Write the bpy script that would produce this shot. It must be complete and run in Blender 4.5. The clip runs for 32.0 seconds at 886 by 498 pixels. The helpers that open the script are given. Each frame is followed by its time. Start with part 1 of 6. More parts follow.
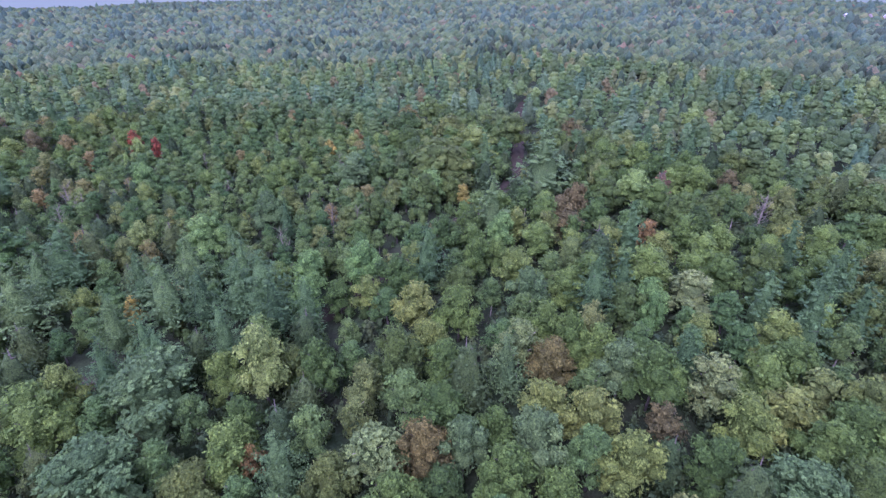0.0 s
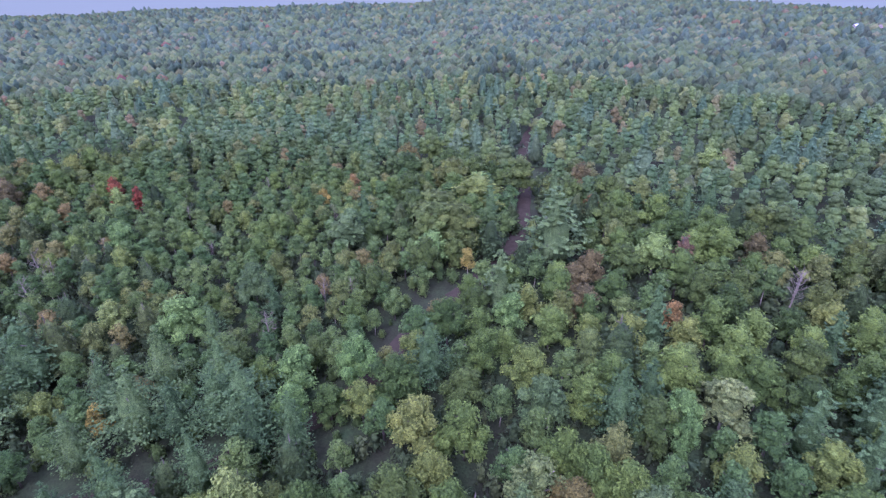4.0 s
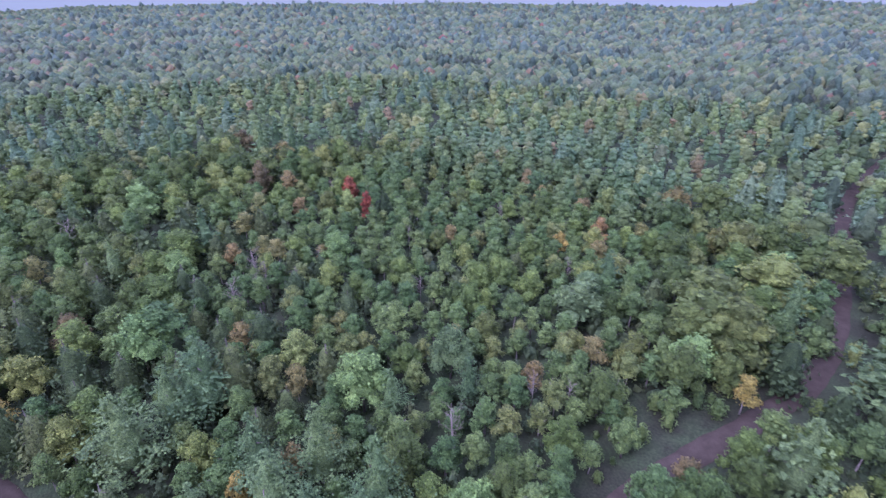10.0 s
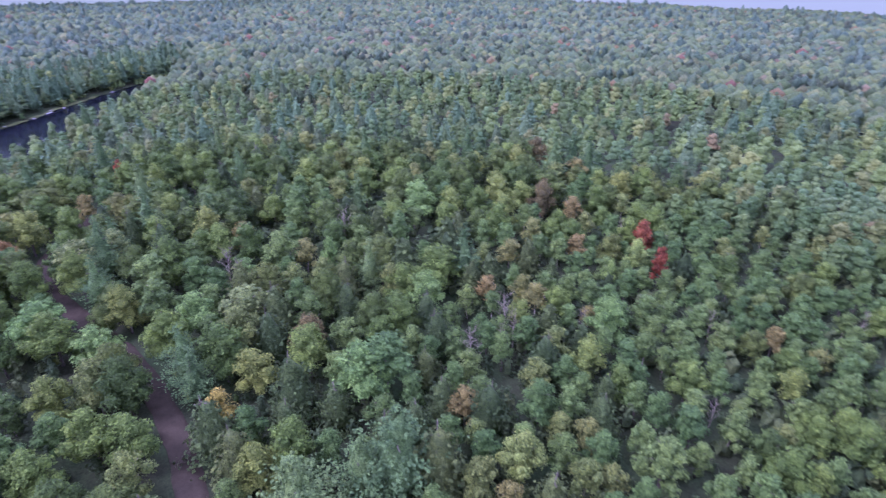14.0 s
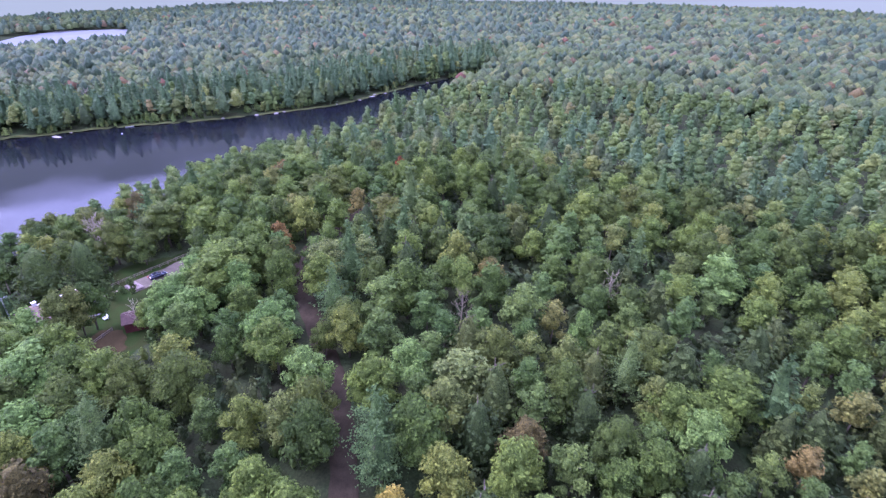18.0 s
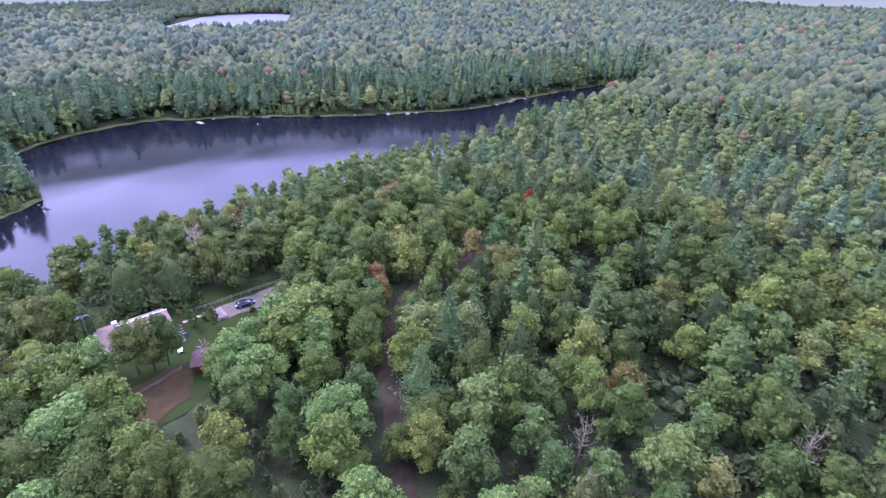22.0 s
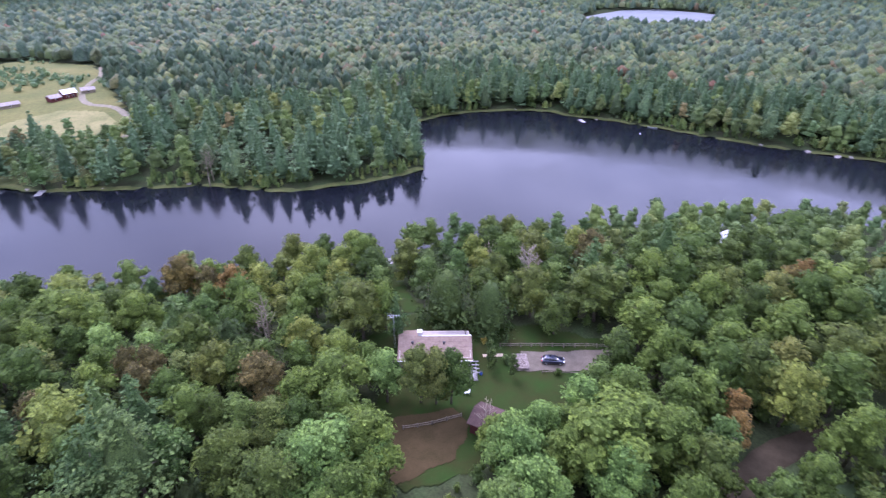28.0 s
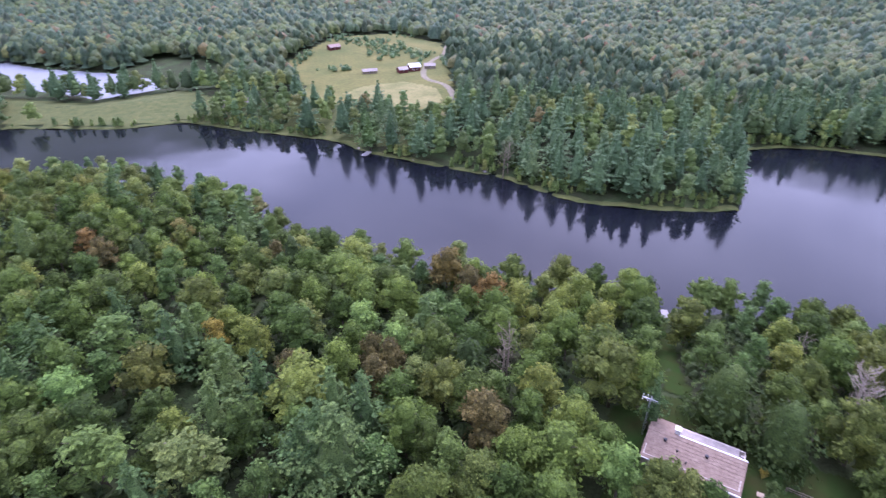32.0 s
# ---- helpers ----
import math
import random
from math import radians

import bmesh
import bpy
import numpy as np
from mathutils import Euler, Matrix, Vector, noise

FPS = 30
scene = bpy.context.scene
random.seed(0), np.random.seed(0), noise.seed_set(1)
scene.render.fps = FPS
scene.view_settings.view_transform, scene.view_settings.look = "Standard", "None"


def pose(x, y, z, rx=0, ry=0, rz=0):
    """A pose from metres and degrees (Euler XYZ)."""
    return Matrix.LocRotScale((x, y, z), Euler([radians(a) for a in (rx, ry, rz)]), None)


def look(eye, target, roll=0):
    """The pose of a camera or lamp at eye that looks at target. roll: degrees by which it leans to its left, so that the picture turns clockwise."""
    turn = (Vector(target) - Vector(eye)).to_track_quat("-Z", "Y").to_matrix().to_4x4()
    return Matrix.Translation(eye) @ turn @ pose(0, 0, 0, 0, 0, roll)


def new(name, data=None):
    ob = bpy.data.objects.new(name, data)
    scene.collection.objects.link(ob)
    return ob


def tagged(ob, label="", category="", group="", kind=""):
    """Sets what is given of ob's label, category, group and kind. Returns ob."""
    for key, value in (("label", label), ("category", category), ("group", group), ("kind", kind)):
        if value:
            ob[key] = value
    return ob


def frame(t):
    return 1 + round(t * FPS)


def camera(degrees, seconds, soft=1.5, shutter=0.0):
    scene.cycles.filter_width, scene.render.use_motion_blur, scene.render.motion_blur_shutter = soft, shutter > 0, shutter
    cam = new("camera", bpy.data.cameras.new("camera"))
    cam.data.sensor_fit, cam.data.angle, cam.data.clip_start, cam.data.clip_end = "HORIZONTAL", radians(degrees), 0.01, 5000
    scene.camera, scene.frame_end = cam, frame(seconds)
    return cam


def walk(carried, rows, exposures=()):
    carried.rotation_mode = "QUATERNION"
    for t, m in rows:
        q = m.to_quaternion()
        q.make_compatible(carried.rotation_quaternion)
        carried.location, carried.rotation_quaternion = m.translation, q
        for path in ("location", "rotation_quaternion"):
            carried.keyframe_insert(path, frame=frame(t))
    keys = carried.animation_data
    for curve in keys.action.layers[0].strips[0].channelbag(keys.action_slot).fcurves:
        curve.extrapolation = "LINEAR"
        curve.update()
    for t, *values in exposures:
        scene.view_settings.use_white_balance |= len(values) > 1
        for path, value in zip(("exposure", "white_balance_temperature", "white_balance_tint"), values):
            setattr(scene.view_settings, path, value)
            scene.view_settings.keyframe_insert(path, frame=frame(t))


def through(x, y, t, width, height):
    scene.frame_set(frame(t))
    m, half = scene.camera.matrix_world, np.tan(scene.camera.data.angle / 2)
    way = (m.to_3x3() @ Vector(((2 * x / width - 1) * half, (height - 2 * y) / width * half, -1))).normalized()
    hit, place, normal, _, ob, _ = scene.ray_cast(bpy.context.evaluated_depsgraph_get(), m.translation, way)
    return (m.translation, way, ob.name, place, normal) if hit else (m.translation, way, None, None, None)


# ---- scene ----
cam = camera(76.60, 32.0, soft=1.25, shutter=0.5)
PATH = [
    (0.0, -0.00, 0.00, 85.55, 61.40, -0.05, 0.02),
    (0.5, -0.17, 2.03, 87.32, 61.39, -0.02, 0.04),
    (1.0, -0.17, 4.13, 89.12, 61.39, -0.00, 0.05),
    (1.5, -0.03, 6.34, 90.88, 61.38, 0.07, 0.03),
    (2.0, 0.08, 8.73, 92.50, 61.42, 0.11, 0.03),
    (2.5, 0.13, 11.31, 93.74, 61.43, 0.11, -0.00),
    (3.0, 0.05, 13.94, 94.46, 61.41, 0.09, 0.02),
    (3.5, -0.16, 16.59, 94.76, 61.41, 0.08, 0.03),
    (5.5, -1.49, 27.45, 94.47, 61.40, 0.05, 0.05),
    (6.0, -1.99, 30.22, 94.27, 61.40, 0.07, 0.02),
    (6.5, -2.57, 33.04, 94.07, 61.43, 0.01, 0.57),
    (7.0, -3.30, 35.80, 94.00, 61.43, 0.04, 3.08),
    (7.5, -4.05, 38.65, 93.89, 61.41, 0.09, 5.98),
    (8.0, -4.87, 41.63, 93.64, 61.41, 0.12, 9.50),
    (8.5, -5.71, 44.59, 93.34, 61.40, 0.08, 13.44),
    (9.0, -6.76, 47.49, 93.05, 61.38, 0.09, 17.90),
    (9.5, -7.98, 50.48, 92.82, 61.37, 0.08, 22.23),
    (10.0, -9.49, 53.70, 92.44, 61.35, 0.04, 25.81),
    (10.5, -11.40, 57.04, 91.92, 61.32, 0.08, 27.78),
    (11.0, -13.49, 60.27, 91.39, 61.32, 0.09, 29.22),
    (11.5, -15.74, 63.24, 91.03, 61.35, 0.06, 31.78),
    (12.0, -18.28, 65.99, 90.80, 61.37, 0.07, 35.15),
    (12.5, -21.06, 68.86, 90.46, 61.33, 0.05, 39.78),
    (13.0, -24.01, 71.72, 90.12, 61.27, 0.14, 45.50),
    (13.5, -27.05, 74.53, 89.75, 61.25, 0.22, 51.16),
    (14.0, -30.16, 77.09, 89.39, 61.30, 0.20, 56.42),
    (14.5, -33.44, 79.34, 89.10, 61.35, 0.16, 61.21),
    (15.0, -37.01, 81.38, 88.71, 61.38, 0.07, 65.76),
    (15.5, -40.68, 82.93, 88.33, 61.41, 0.08, 70.37),
    (17.5, -55.57, 87.52, 86.88, 61.78, 0.41, 84.82),
    (18.0, -59.50, 88.44, 86.85, 61.81, 0.40, 86.38),
    (18.5, -63.55, 89.16, 86.92, 61.75, 0.38, 88.14),
    (19.0, -67.57, 89.64, 87.07, 61.69, 0.36, 90.62),
    (19.5, -71.51, 90.00, 87.22, 61.60, 0.26, 92.89),
    (20.0, -75.38, 90.13, 87.35, 61.51, 0.22, 95.40),
    (20.5, -79.24, 90.08, 87.50, 61.40, 0.17, 97.54),
    (21.0, -83.11, 89.76, 87.66, 61.28, 0.08, 98.93),
    (21.5, -86.83, 89.13, 87.77, 61.19, 0.05, 99.72),
    (22.0, -90.47, 88.40, 87.77, 61.11, -0.01, 100.75),
    (22.5, -93.85, 87.48, 87.70, 61.05, -0.02, 102.30),
    (23.0, -96.87, 86.46, 87.61, 61.02, 0.01, 104.61),
    (23.5, -99.68, 85.35, 87.53, 61.02, -0.05, 107.13),
    (24.0, -102.28, 84.21, 87.50, 60.98, -0.15, 109.70),
    (24.5, -104.70, 82.97, 87.46, 60.92, -0.18, 112.89),
    (25.0, -106.87, 81.69, 87.43, 60.84, -0.17, 116.47),
    (25.5, -108.95, 80.29, 87.26, 60.79, -0.16, 120.03),
    (27.5, -116.45, 73.61, 85.57, 60.75, 0.13, 134.85),
    (28.0, -118.05, 72.02, 85.29, 60.74, 0.20, 138.98),
    (28.5, -119.44, 70.39, 85.20, 60.69, 0.24, 143.00),
    (29.0, -120.71, 68.70, 85.30, 60.60, 0.22, 146.63),
    (29.5, -121.84, 66.98, 85.50, 60.46, 0.13, 150.13),
    (30.0, -122.84, 65.24, 85.73, 60.39, 0.05, 153.55),
    (30.5, -123.74, 63.32, 85.83, 60.30, -0.03, 157.63),
    (31.0, -124.57, 61.21, 85.87, 60.21, -0.05, 162.25),
    (31.5, -125.31, 59.14, 85.83, 60.11, -0.03, 166.43),
    (32.0, -125.97, 57.04, 85.79, 60.04, 0.02, 170.58),
]
walk(cam, [(t, pose(*p)) for t, *p in PATH], exposures=[(0.0, 1.33, 4740, 66), (13.0, 1.53, 4790, 71), (19.0, 1.70, 5050, 61), (25.0, 1.68, 5080, 58), (28.0, 1.52, 5300, 47), (32.0, 1.46, 5350, 47)])
# ---- light ----
world = bpy.data.worlds.new("overcast_sky")
scene.world = world
world.use_nodes = True
wn, wl = world.node_tree.nodes, world.node_tree.links
wn.clear()
SUN_UP, SUN_TURN = radians(48), radians(200)
sky = wn.new("ShaderNodeTexSky")
sky.sky_type, sky.sun_disc = "NISHITA", False
sky.sun_elevation, sky.sun_rotation, sky.dust_density = SUN_UP, SUN_TURN, 3.0
where = wn.new("ShaderNodeTexCoord")
stretch = wn.new("ShaderNodeMapping")
stretch.inputs["Scale"].default_value = (1.6, 1.6, 4.0)
clouds = wn.new("ShaderNodeTexNoise")
clouds.inputs["Scale"].default_value, clouds.inputs["Detail"].default_value, clouds.inputs["Roughness"].default_value = 1.5, 5.0, 0.55
cover = wn.new("ShaderNodeValToRGB")
cover.color_ramp.elements[0].position, cover.color_ramp.elements[0].color = 0.34, (4.4, 5.0, 5.8, 1)
cover.color_ramp.elements[1].position, cover.color_ramp.elements[1].color = 0.68, (10.0, 10.7, 11.4, 1)
blend = wn.new("ShaderNodeMix")
blend.data_type = "RGBA"
blend.inputs["Factor"].default_value = 0.85
back = wn.new("ShaderNodeBackground")
back.inputs["Strength"].default_value = 0.15
out = wn.new("ShaderNodeOutputWorld")
wl.new(where.outputs["Generated"], stretch.inputs["Vector"])
wl.new(stretch.outputs["Vector"], clouds.inputs["Vector"])
wl.new(clouds.outputs["Fac"], cover.inputs["Fac"])
wl.new(sky.outputs["Color"], blend.inputs["A"])
wl.new(cover.outputs["Color"], blend.inputs["B"])
rise = wn.new("ShaderNodeSeparateXYZ")
grade = wn.new("ShaderNodeMapRange")
grade.inputs["From Min"].default_value, grade.inputs["From Max"].default_value = 0.0, 1.0
grade.inputs["To Min"].default_value, grade.inputs["To Max"].default_value = 0.76, 1.14
shade = wn.new("ShaderNodeMix")
shade.data_type, shade.blend_type = "RGBA", "MULTIPLY"
shade.inputs["Factor"].default_value = 1.0
wl.new(where.outputs["Generated"], rise.inputs["Vector"])
wl.new(rise.outputs["Z"], grade.inputs["Value"])
wl.new(blend.outputs["Result"], shade.inputs["A"])
wl.new(grade.outputs["Result"], shade.inputs["B"])
wl.new(shade.outputs["Result"], back.inputs["Color"])
wl.new(back.outputs["Background"], out.inputs["Surface"])
sun = new("sun", bpy.data.lights.new("sun", "SUN"))
sun.data.energy, sun.data.angle, sun.data.color = 1.5, radians(25), (1.0, 0.97, 0.93)
sun.matrix_basis = look((0, 0, 0), (-math.sin(SUN_TURN) * math.cos(SUN_UP), -math.cos(SUN_TURN) * math.cos(SUN_UP), -math.sin(SUN_UP)))


# ---- materials ----
def shader(name, rough=0.7, spec=0.3):
    m = bpy.data.materials.new(name)
    m.use_nodes = True
    n, l = m.node_tree.nodes, m.node_tree.links
    b = n["Principled BSDF"]
    b.inputs["Roughness"].default_value, b.inputs["Specular IOR Level"].default_value = rough, spec
    return m, n, l, b


def ramp_node(n, stops):
    r = n.new("ShaderNodeValToRGB")
    e = r.color_ramp.elements
    for k, (p, c) in enumerate(stops):
        el = e[k] if k < 2 else e.new(p)
        el.position, el.color = p, (*c, 1)
    return r


def place_noise(n, l, scale, detail=4.0, rough=0.6):
    g = n.new("ShaderNodeNewGeometry")
    t = n.new("ShaderNodeTexNoise")
    t.inputs["Scale"].default_value, t.inputs["Detail"].default_value, t.inputs["Roughness"].default_value = scale, detail, rough
    l.new(g.outputs["Position"], t.inputs["Vector"])
    return t


def mixed(n, l, kind, fac, a, b):
    m = n.new("ShaderNodeMix")
    m.data_type, m.blend_type = "RGBA", kind
    for key, v in (("Factor", fac), ("A", a), ("B", b)):
        if isinstance(v, (int, float)):
            m.inputs[key].default_value = v
        elif isinstance(v, tuple):
            m.inputs[key].default_value = (*v, 1)
        else:
            l.new(v, m.inputs[key])
    return m.outputs["Result"]


def bumped(n, l, b, height, strength, distance):
    k = n.new("ShaderNodeBump")
    k.inputs["Strength"].default_value, k.inputs["Distance"].default_value = strength, distance
    l.new(height, k.inputs["Height"])
    l.new(k.outputs["Normal"], b.inputs["Normal"])


def foliage(name, stops, joined=False, through=0.25, rough=0.55):
    """Leaves: a tone for each tree, small shifts from leaf spray to leaf spray and from crown part to crown part, and
    painted dark specks for shade between leaves.
    """
    m, n, l, b = shader(name, rough, 0.16)
    r = ramp_node(n, stops)
    if joined:
        a = n.new("ShaderNodeAttribute")
        a.attribute_name = "tone"
        tone = a.outputs["Fac"]
    else:
        a = n.new("ShaderNodeObjectInfo")
        tone = a.outputs["Random"]
    l.new(tone, r.inputs["Fac"])
    g = n.new("ShaderNodeNewGeometry")
    isle = ramp_node(n, [(0.0, (0.88, 0.89, 0.88)), (1.0, (1.10, 1.09, 1.06))] if joined else [(0.0, (0.62, 0.65, 0.62)), (0.55, (1.0, 1.0, 1.0)), (1.0, (1.38, 1.34, 1.24))])
    l.new(g.outputs["Random Per Island"], isle.inputs["Fac"])
    c = mixed(n, l, "MULTIPLY", 1.0, r.outputs["Color"], isle.outputs["Color"])
    t = place_noise(n, l, 0.35, 3.0)
    part_tone = ramp_node(n, [(0.3, (0.72, 0.78, 0.8)), (0.7, (1.2, 1.15, 1.05))])
    l.new(t.outputs["Fac"], part_tone.inputs["Fac"])
    c = mixed(n, l, "MULTIPLY", 0.8, c, part_tone.outputs["Color"])
    # dark noise in the colour stands in for shaded gaps between leaves
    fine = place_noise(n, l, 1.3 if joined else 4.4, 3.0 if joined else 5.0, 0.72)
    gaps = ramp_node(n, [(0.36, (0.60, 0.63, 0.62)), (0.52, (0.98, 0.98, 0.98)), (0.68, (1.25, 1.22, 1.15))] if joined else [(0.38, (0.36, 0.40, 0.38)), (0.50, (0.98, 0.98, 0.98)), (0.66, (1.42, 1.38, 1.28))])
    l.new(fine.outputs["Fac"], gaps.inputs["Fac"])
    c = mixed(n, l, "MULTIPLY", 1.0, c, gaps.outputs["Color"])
    l.new(c, b.inputs["Base Color"])
    rough_leaf = place_noise(n, l, 0.9 if joined else 2.2, 4.0, 0.7)
    bumped(n, l, b, rough_leaf.outputs["Fac"], 1.0, 1.6 if joined else 0.7)
    tr = n.new("ShaderNodeBsdfTranslucent")
    l.new(c, tr.inputs["Color"])
    mx = n.new("ShaderNodeMixShader")
    mx.inputs["Fac"].default_value = through
    l.new(b.outputs["BSDF"], mx.inputs[1])
    l.new(tr.outputs["BSDF"], mx.inputs[2])
    l.new(mx.outputs["Shader"], n["Material Output"].inputs["Surface"])
    return m


def mottled(name, dark, light, scale, rough=0.85, bump=0.3, deep=0.05, fine=None, spec=0.2, metal=0.0):
    m, n, l, b = shader(name, rough, spec)
    t = place_noise(n, l, scale)
    r = ramp_node(n, [(0.3, dark), (0.7, light)])
    l.new(t.outputs["Fac"], r.inputs["Fac"])
    c = r.outputs["Color"]
    f = place_noise(n, l, fine or scale * 9, 3.0)
    fr = ramp_node(n, [(0.25, (0.7, 0.7, 0.7)), (0.75, (1.25, 1.25, 1.25))])
    l.new(f.outputs["Fac"], fr.inputs["Fac"])
    c = mixed(n, l, "MULTIPLY", 0.9, c, fr.outputs["Color"])
    l.new(c, b.inputs["Base Color"])
    b.inputs["Metallic"].default_value = metal
    bumped(n, l, b, f.outputs["Fac"], bump, deep)
    return m


GREENS = {
    "maple": [(0.0, (0.076, 0.124, 0.036)), (0.35, (0.114, 0.168, 0.044)), (0.75, (0.155, 0.214, 0.054)), (1.0, (0.20, 0.225, 0.062))],
    "poplar": [(0.0, (0.080, 0.140, 0.050)), (0.6, (0.114, 0.182, 0.062)), (1.0, (0.145, 0.205, 0.068))],
    "birch": [(0.0, (0.092, 0.145, 0.050)), (0.6, (0.130, 0.186, 0.060)), (0.9, (0.175, 0.20, 0.066)), (1.0, (0.22, 0.165, 0.07))],
    "oak": [(0.0, (0.066, 0.105, 0.032)), (0.6, (0.102, 0.140, 0.040)), (0.95, (0.132, 0.152, 0.044)), (1.0, (0.17, 0.125, 0.05))],
    "pine": [(0.0, (0.076, 0.130, 0.060)), (0.6, (0.104, 0.170, 0.076)), (1.0, (0.132, 0.190, 0.078))],
    "hemlock": [(0.0, (0.058, 0.090, 0.038)), (0.7, (0.084, 0.118, 0.046)), (1.0, (0.108, 0.132, 0.05))],
}
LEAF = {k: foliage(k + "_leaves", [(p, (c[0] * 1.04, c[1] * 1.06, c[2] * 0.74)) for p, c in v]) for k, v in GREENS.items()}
# greens brightened in the colour for haze and the light lost between sprays
BRIGHTENED_LEAF = {k: foliage(k + "_canopy", [(p, tuple(q * (1.32 if k == "pine" else 1.24) for q in c)) for p, c in v], joined=True) for k, v in GREENS.items()}
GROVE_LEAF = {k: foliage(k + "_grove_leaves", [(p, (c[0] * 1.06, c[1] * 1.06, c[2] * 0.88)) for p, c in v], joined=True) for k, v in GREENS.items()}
# haze put into the leaf colour: bluer greens for the farthest trees
HAZE_TIER_LEAF = {k: foliage(k + "_hazed_canopy", [(p, (c[0] * 0.95, c[1] * 0.90, c[2] * 1.20)) for p, c in v], joined=True) for k, v in GREENS.items()}
LEAF["cedar"] = foliage("cedar_leaves", [(0.0, (0.060, 0.098, 0.026)), (1.0, (0.085, 0.125, 0.030))])
LEAF["bright"] = foliage("bright_leaves", [(0.0, (0.15, 0.255, 0.058)), (1.0, (0.195, 0.30, 0.070))])
LEAF["mint"] = foliage("mint_leaves", [(0.0, (0.110, 0.175, 0.052)), (1.0, (0.140, 0.200, 0.060))])
LEAF["yellowgreen"] = foliage("yellowing_leaves", [(0.0, (0.145, 0.195, 0.045)), (1.0, (0.19, 0.205, 0.05))])
LEAF["rust"] = foliage("rust_needles", [(0.0, (0.155, 0.10, 0.05)), (1.0, (0.18, 0.115, 0.055))])
LEAF["lime"] = foliage("lime_leaves", [(0.0, (0.20, 0.29, 0.06)), (1.0, (0.26, 0.31, 0.07))])
LEAF["pale"] = foliage("pale_leaves", [(0.0, (0.165, 0.215, 0.058)), (1.0, (0.195, 0.235, 0.066))])
LEAF["red"] = foliage("red_leaves", [(0.0, (0.23, 0.068, 0.030)), (1.0, (0.29, 0.10, 0.036))])
LEAF["orange"] = foliage("orange_leaves", [(0.0, (0.23, 0.145, 0.045)), (1.0, (0.27, 0.175, 0.05))])
LEAF["yellow"] = foliage("yellow_leaves", [(0.0, (0.30, 0.25, 0.045)), (1.0, (0.36, 0.27, 0.05))])
LEAF["brown"] = foliage("brown_leaves", [(0.0, (0.125, 0.11, 0.036)), (1.0, (0.165, 0.135, 0.045))])
# weaker blue haze in the colour, darkened where smooth shells catch more light
FAINT_HAZE_LEAF = {k: foliage(k + "_faint_haze_canopy", [(p, (c[0] * 0.93, c[1] * 0.89, c[2] * 1.06)) for p, c in v], joined=True) for k, v in GREENS.items()}
HAZE_TIER_LEAF["red"] = foliage("red_canopy", [(0.0, (0.17, 0.075, 0.045)), (0.5, (0.19, 0.12, 0.05)), (1.0, (0.19, 0.165, 0.06))], joined=True)
BARK = mottled("bark", (0.07, 0.056, 0.040), (0.16, 0.135, 0.10), 3.0, 0.9)
PALE_BARK = mottled("pale_bark", (0.22, 0.185, 0.135), (0.36, 0.31, 0.235), 2.0, 0.85)
GREY_WOOD = mottled("weathered_wood", (0.15, 0.128, 0.085), (0.27, 0.228, 0.155), 2.5, 0.9)


def ground_material():
    m, n, l, b = shader("forest_floor", 0.95, 0.1)
    t = place_noise(n, l, 0.12)
    r = ramp_node(n, [(0.35, (0.026, 0.028, 0.013)), (0.55, (0.034, 0.046, 0.017)), (0.75, (0.038, 0.066, 0.022))])
    l.new(t.outputs["Fac"], r.inputs["Fac"])
    f = place_noise(n, l, 2.5, 5.0)
    fr = ramp_node(n, [(0.3, (0.6, 0.6, 0.6)), (0.7, (1.35, 1.35, 1.3))])
    l.new(f.outputs["Fac"], fr.inputs["Fac"])
    l.new(mixed(n, l, "MULTIPLY", 1.0, r.outputs["Color"], fr.outputs["Color"]), b.inputs["Base Color"])
    bumped(n, l, b, f.outputs["Fac"], 0.5, 0.3)
    return m


def water_material(name="lake_water", calm=0.03, windy=0.16, tint=(0.006, 0.007, 0.010)):
    m, n, l, b = shader(name, 0.06, 0.40)
    b.inputs["Base Color"].default_value = (*tint, 1)
    b.inputs["IOR"].default_value = 1.34
    big = place_noise(n, l, 0.02, 3.0)
    r = ramp_node(n, [(0.4, (calm, calm, calm)), (0.65, (windy, windy, windy))])
    l.new(big.outputs["Fac"], r.inputs["Fac"])
    l.new(r.outputs["Color"], b.inputs["Roughness"])
    f = place_noise(n, l, 1.2, 3.0)
    bumped(n, l, b, f.outputs["Fac"], 0.05, 0.12)
    b.inputs["Specular Tint"].default_value = (0.97, 1.0, 0.90, 1)
    return m


FLOOR = ground_material()
WATER = water_material()
# rough water whose pale base colour stands in for sky reflection and haze
RUFFLED_SKY_PALE = water_material("ruffled_sky_pale_water", 0.45, 0.6, (0.18, 0.19, 0.20))
GRAVEL = mottled("road_gravel", (0.034, 0.027, 0.016), (0.058, 0.045, 0.027), 0.5, 0.95, 0.3, 0.05, 8.0, 0.04)
DRIVE = mottled("pale_gravel", (0.092, 0.078, 0.056), (0.138, 0.116, 0.086), 0.5, 0.95, 0.3, 0.04, 8.0, 0.04)
LAWN = mottled("lawn_grass", (0.030, 0.032, 0.010), (0.021, 0.046, 0.009), 0.22, 0.95, 0.6, 0.08, 9.0, 0.03)
MEADOW = mottled("dry_meadow", (0.060, 0.074, 0.015), (0.128, 0.115, 0.030), 0.03, 0.95, 0.5, 0.2, 0.6)
HAY = mottled("mown_hay", (0.110, 0.112, 0.034), (0.185, 0.165, 0.062), 0.09, 0.95, 0.4, 0.1, 0.9)
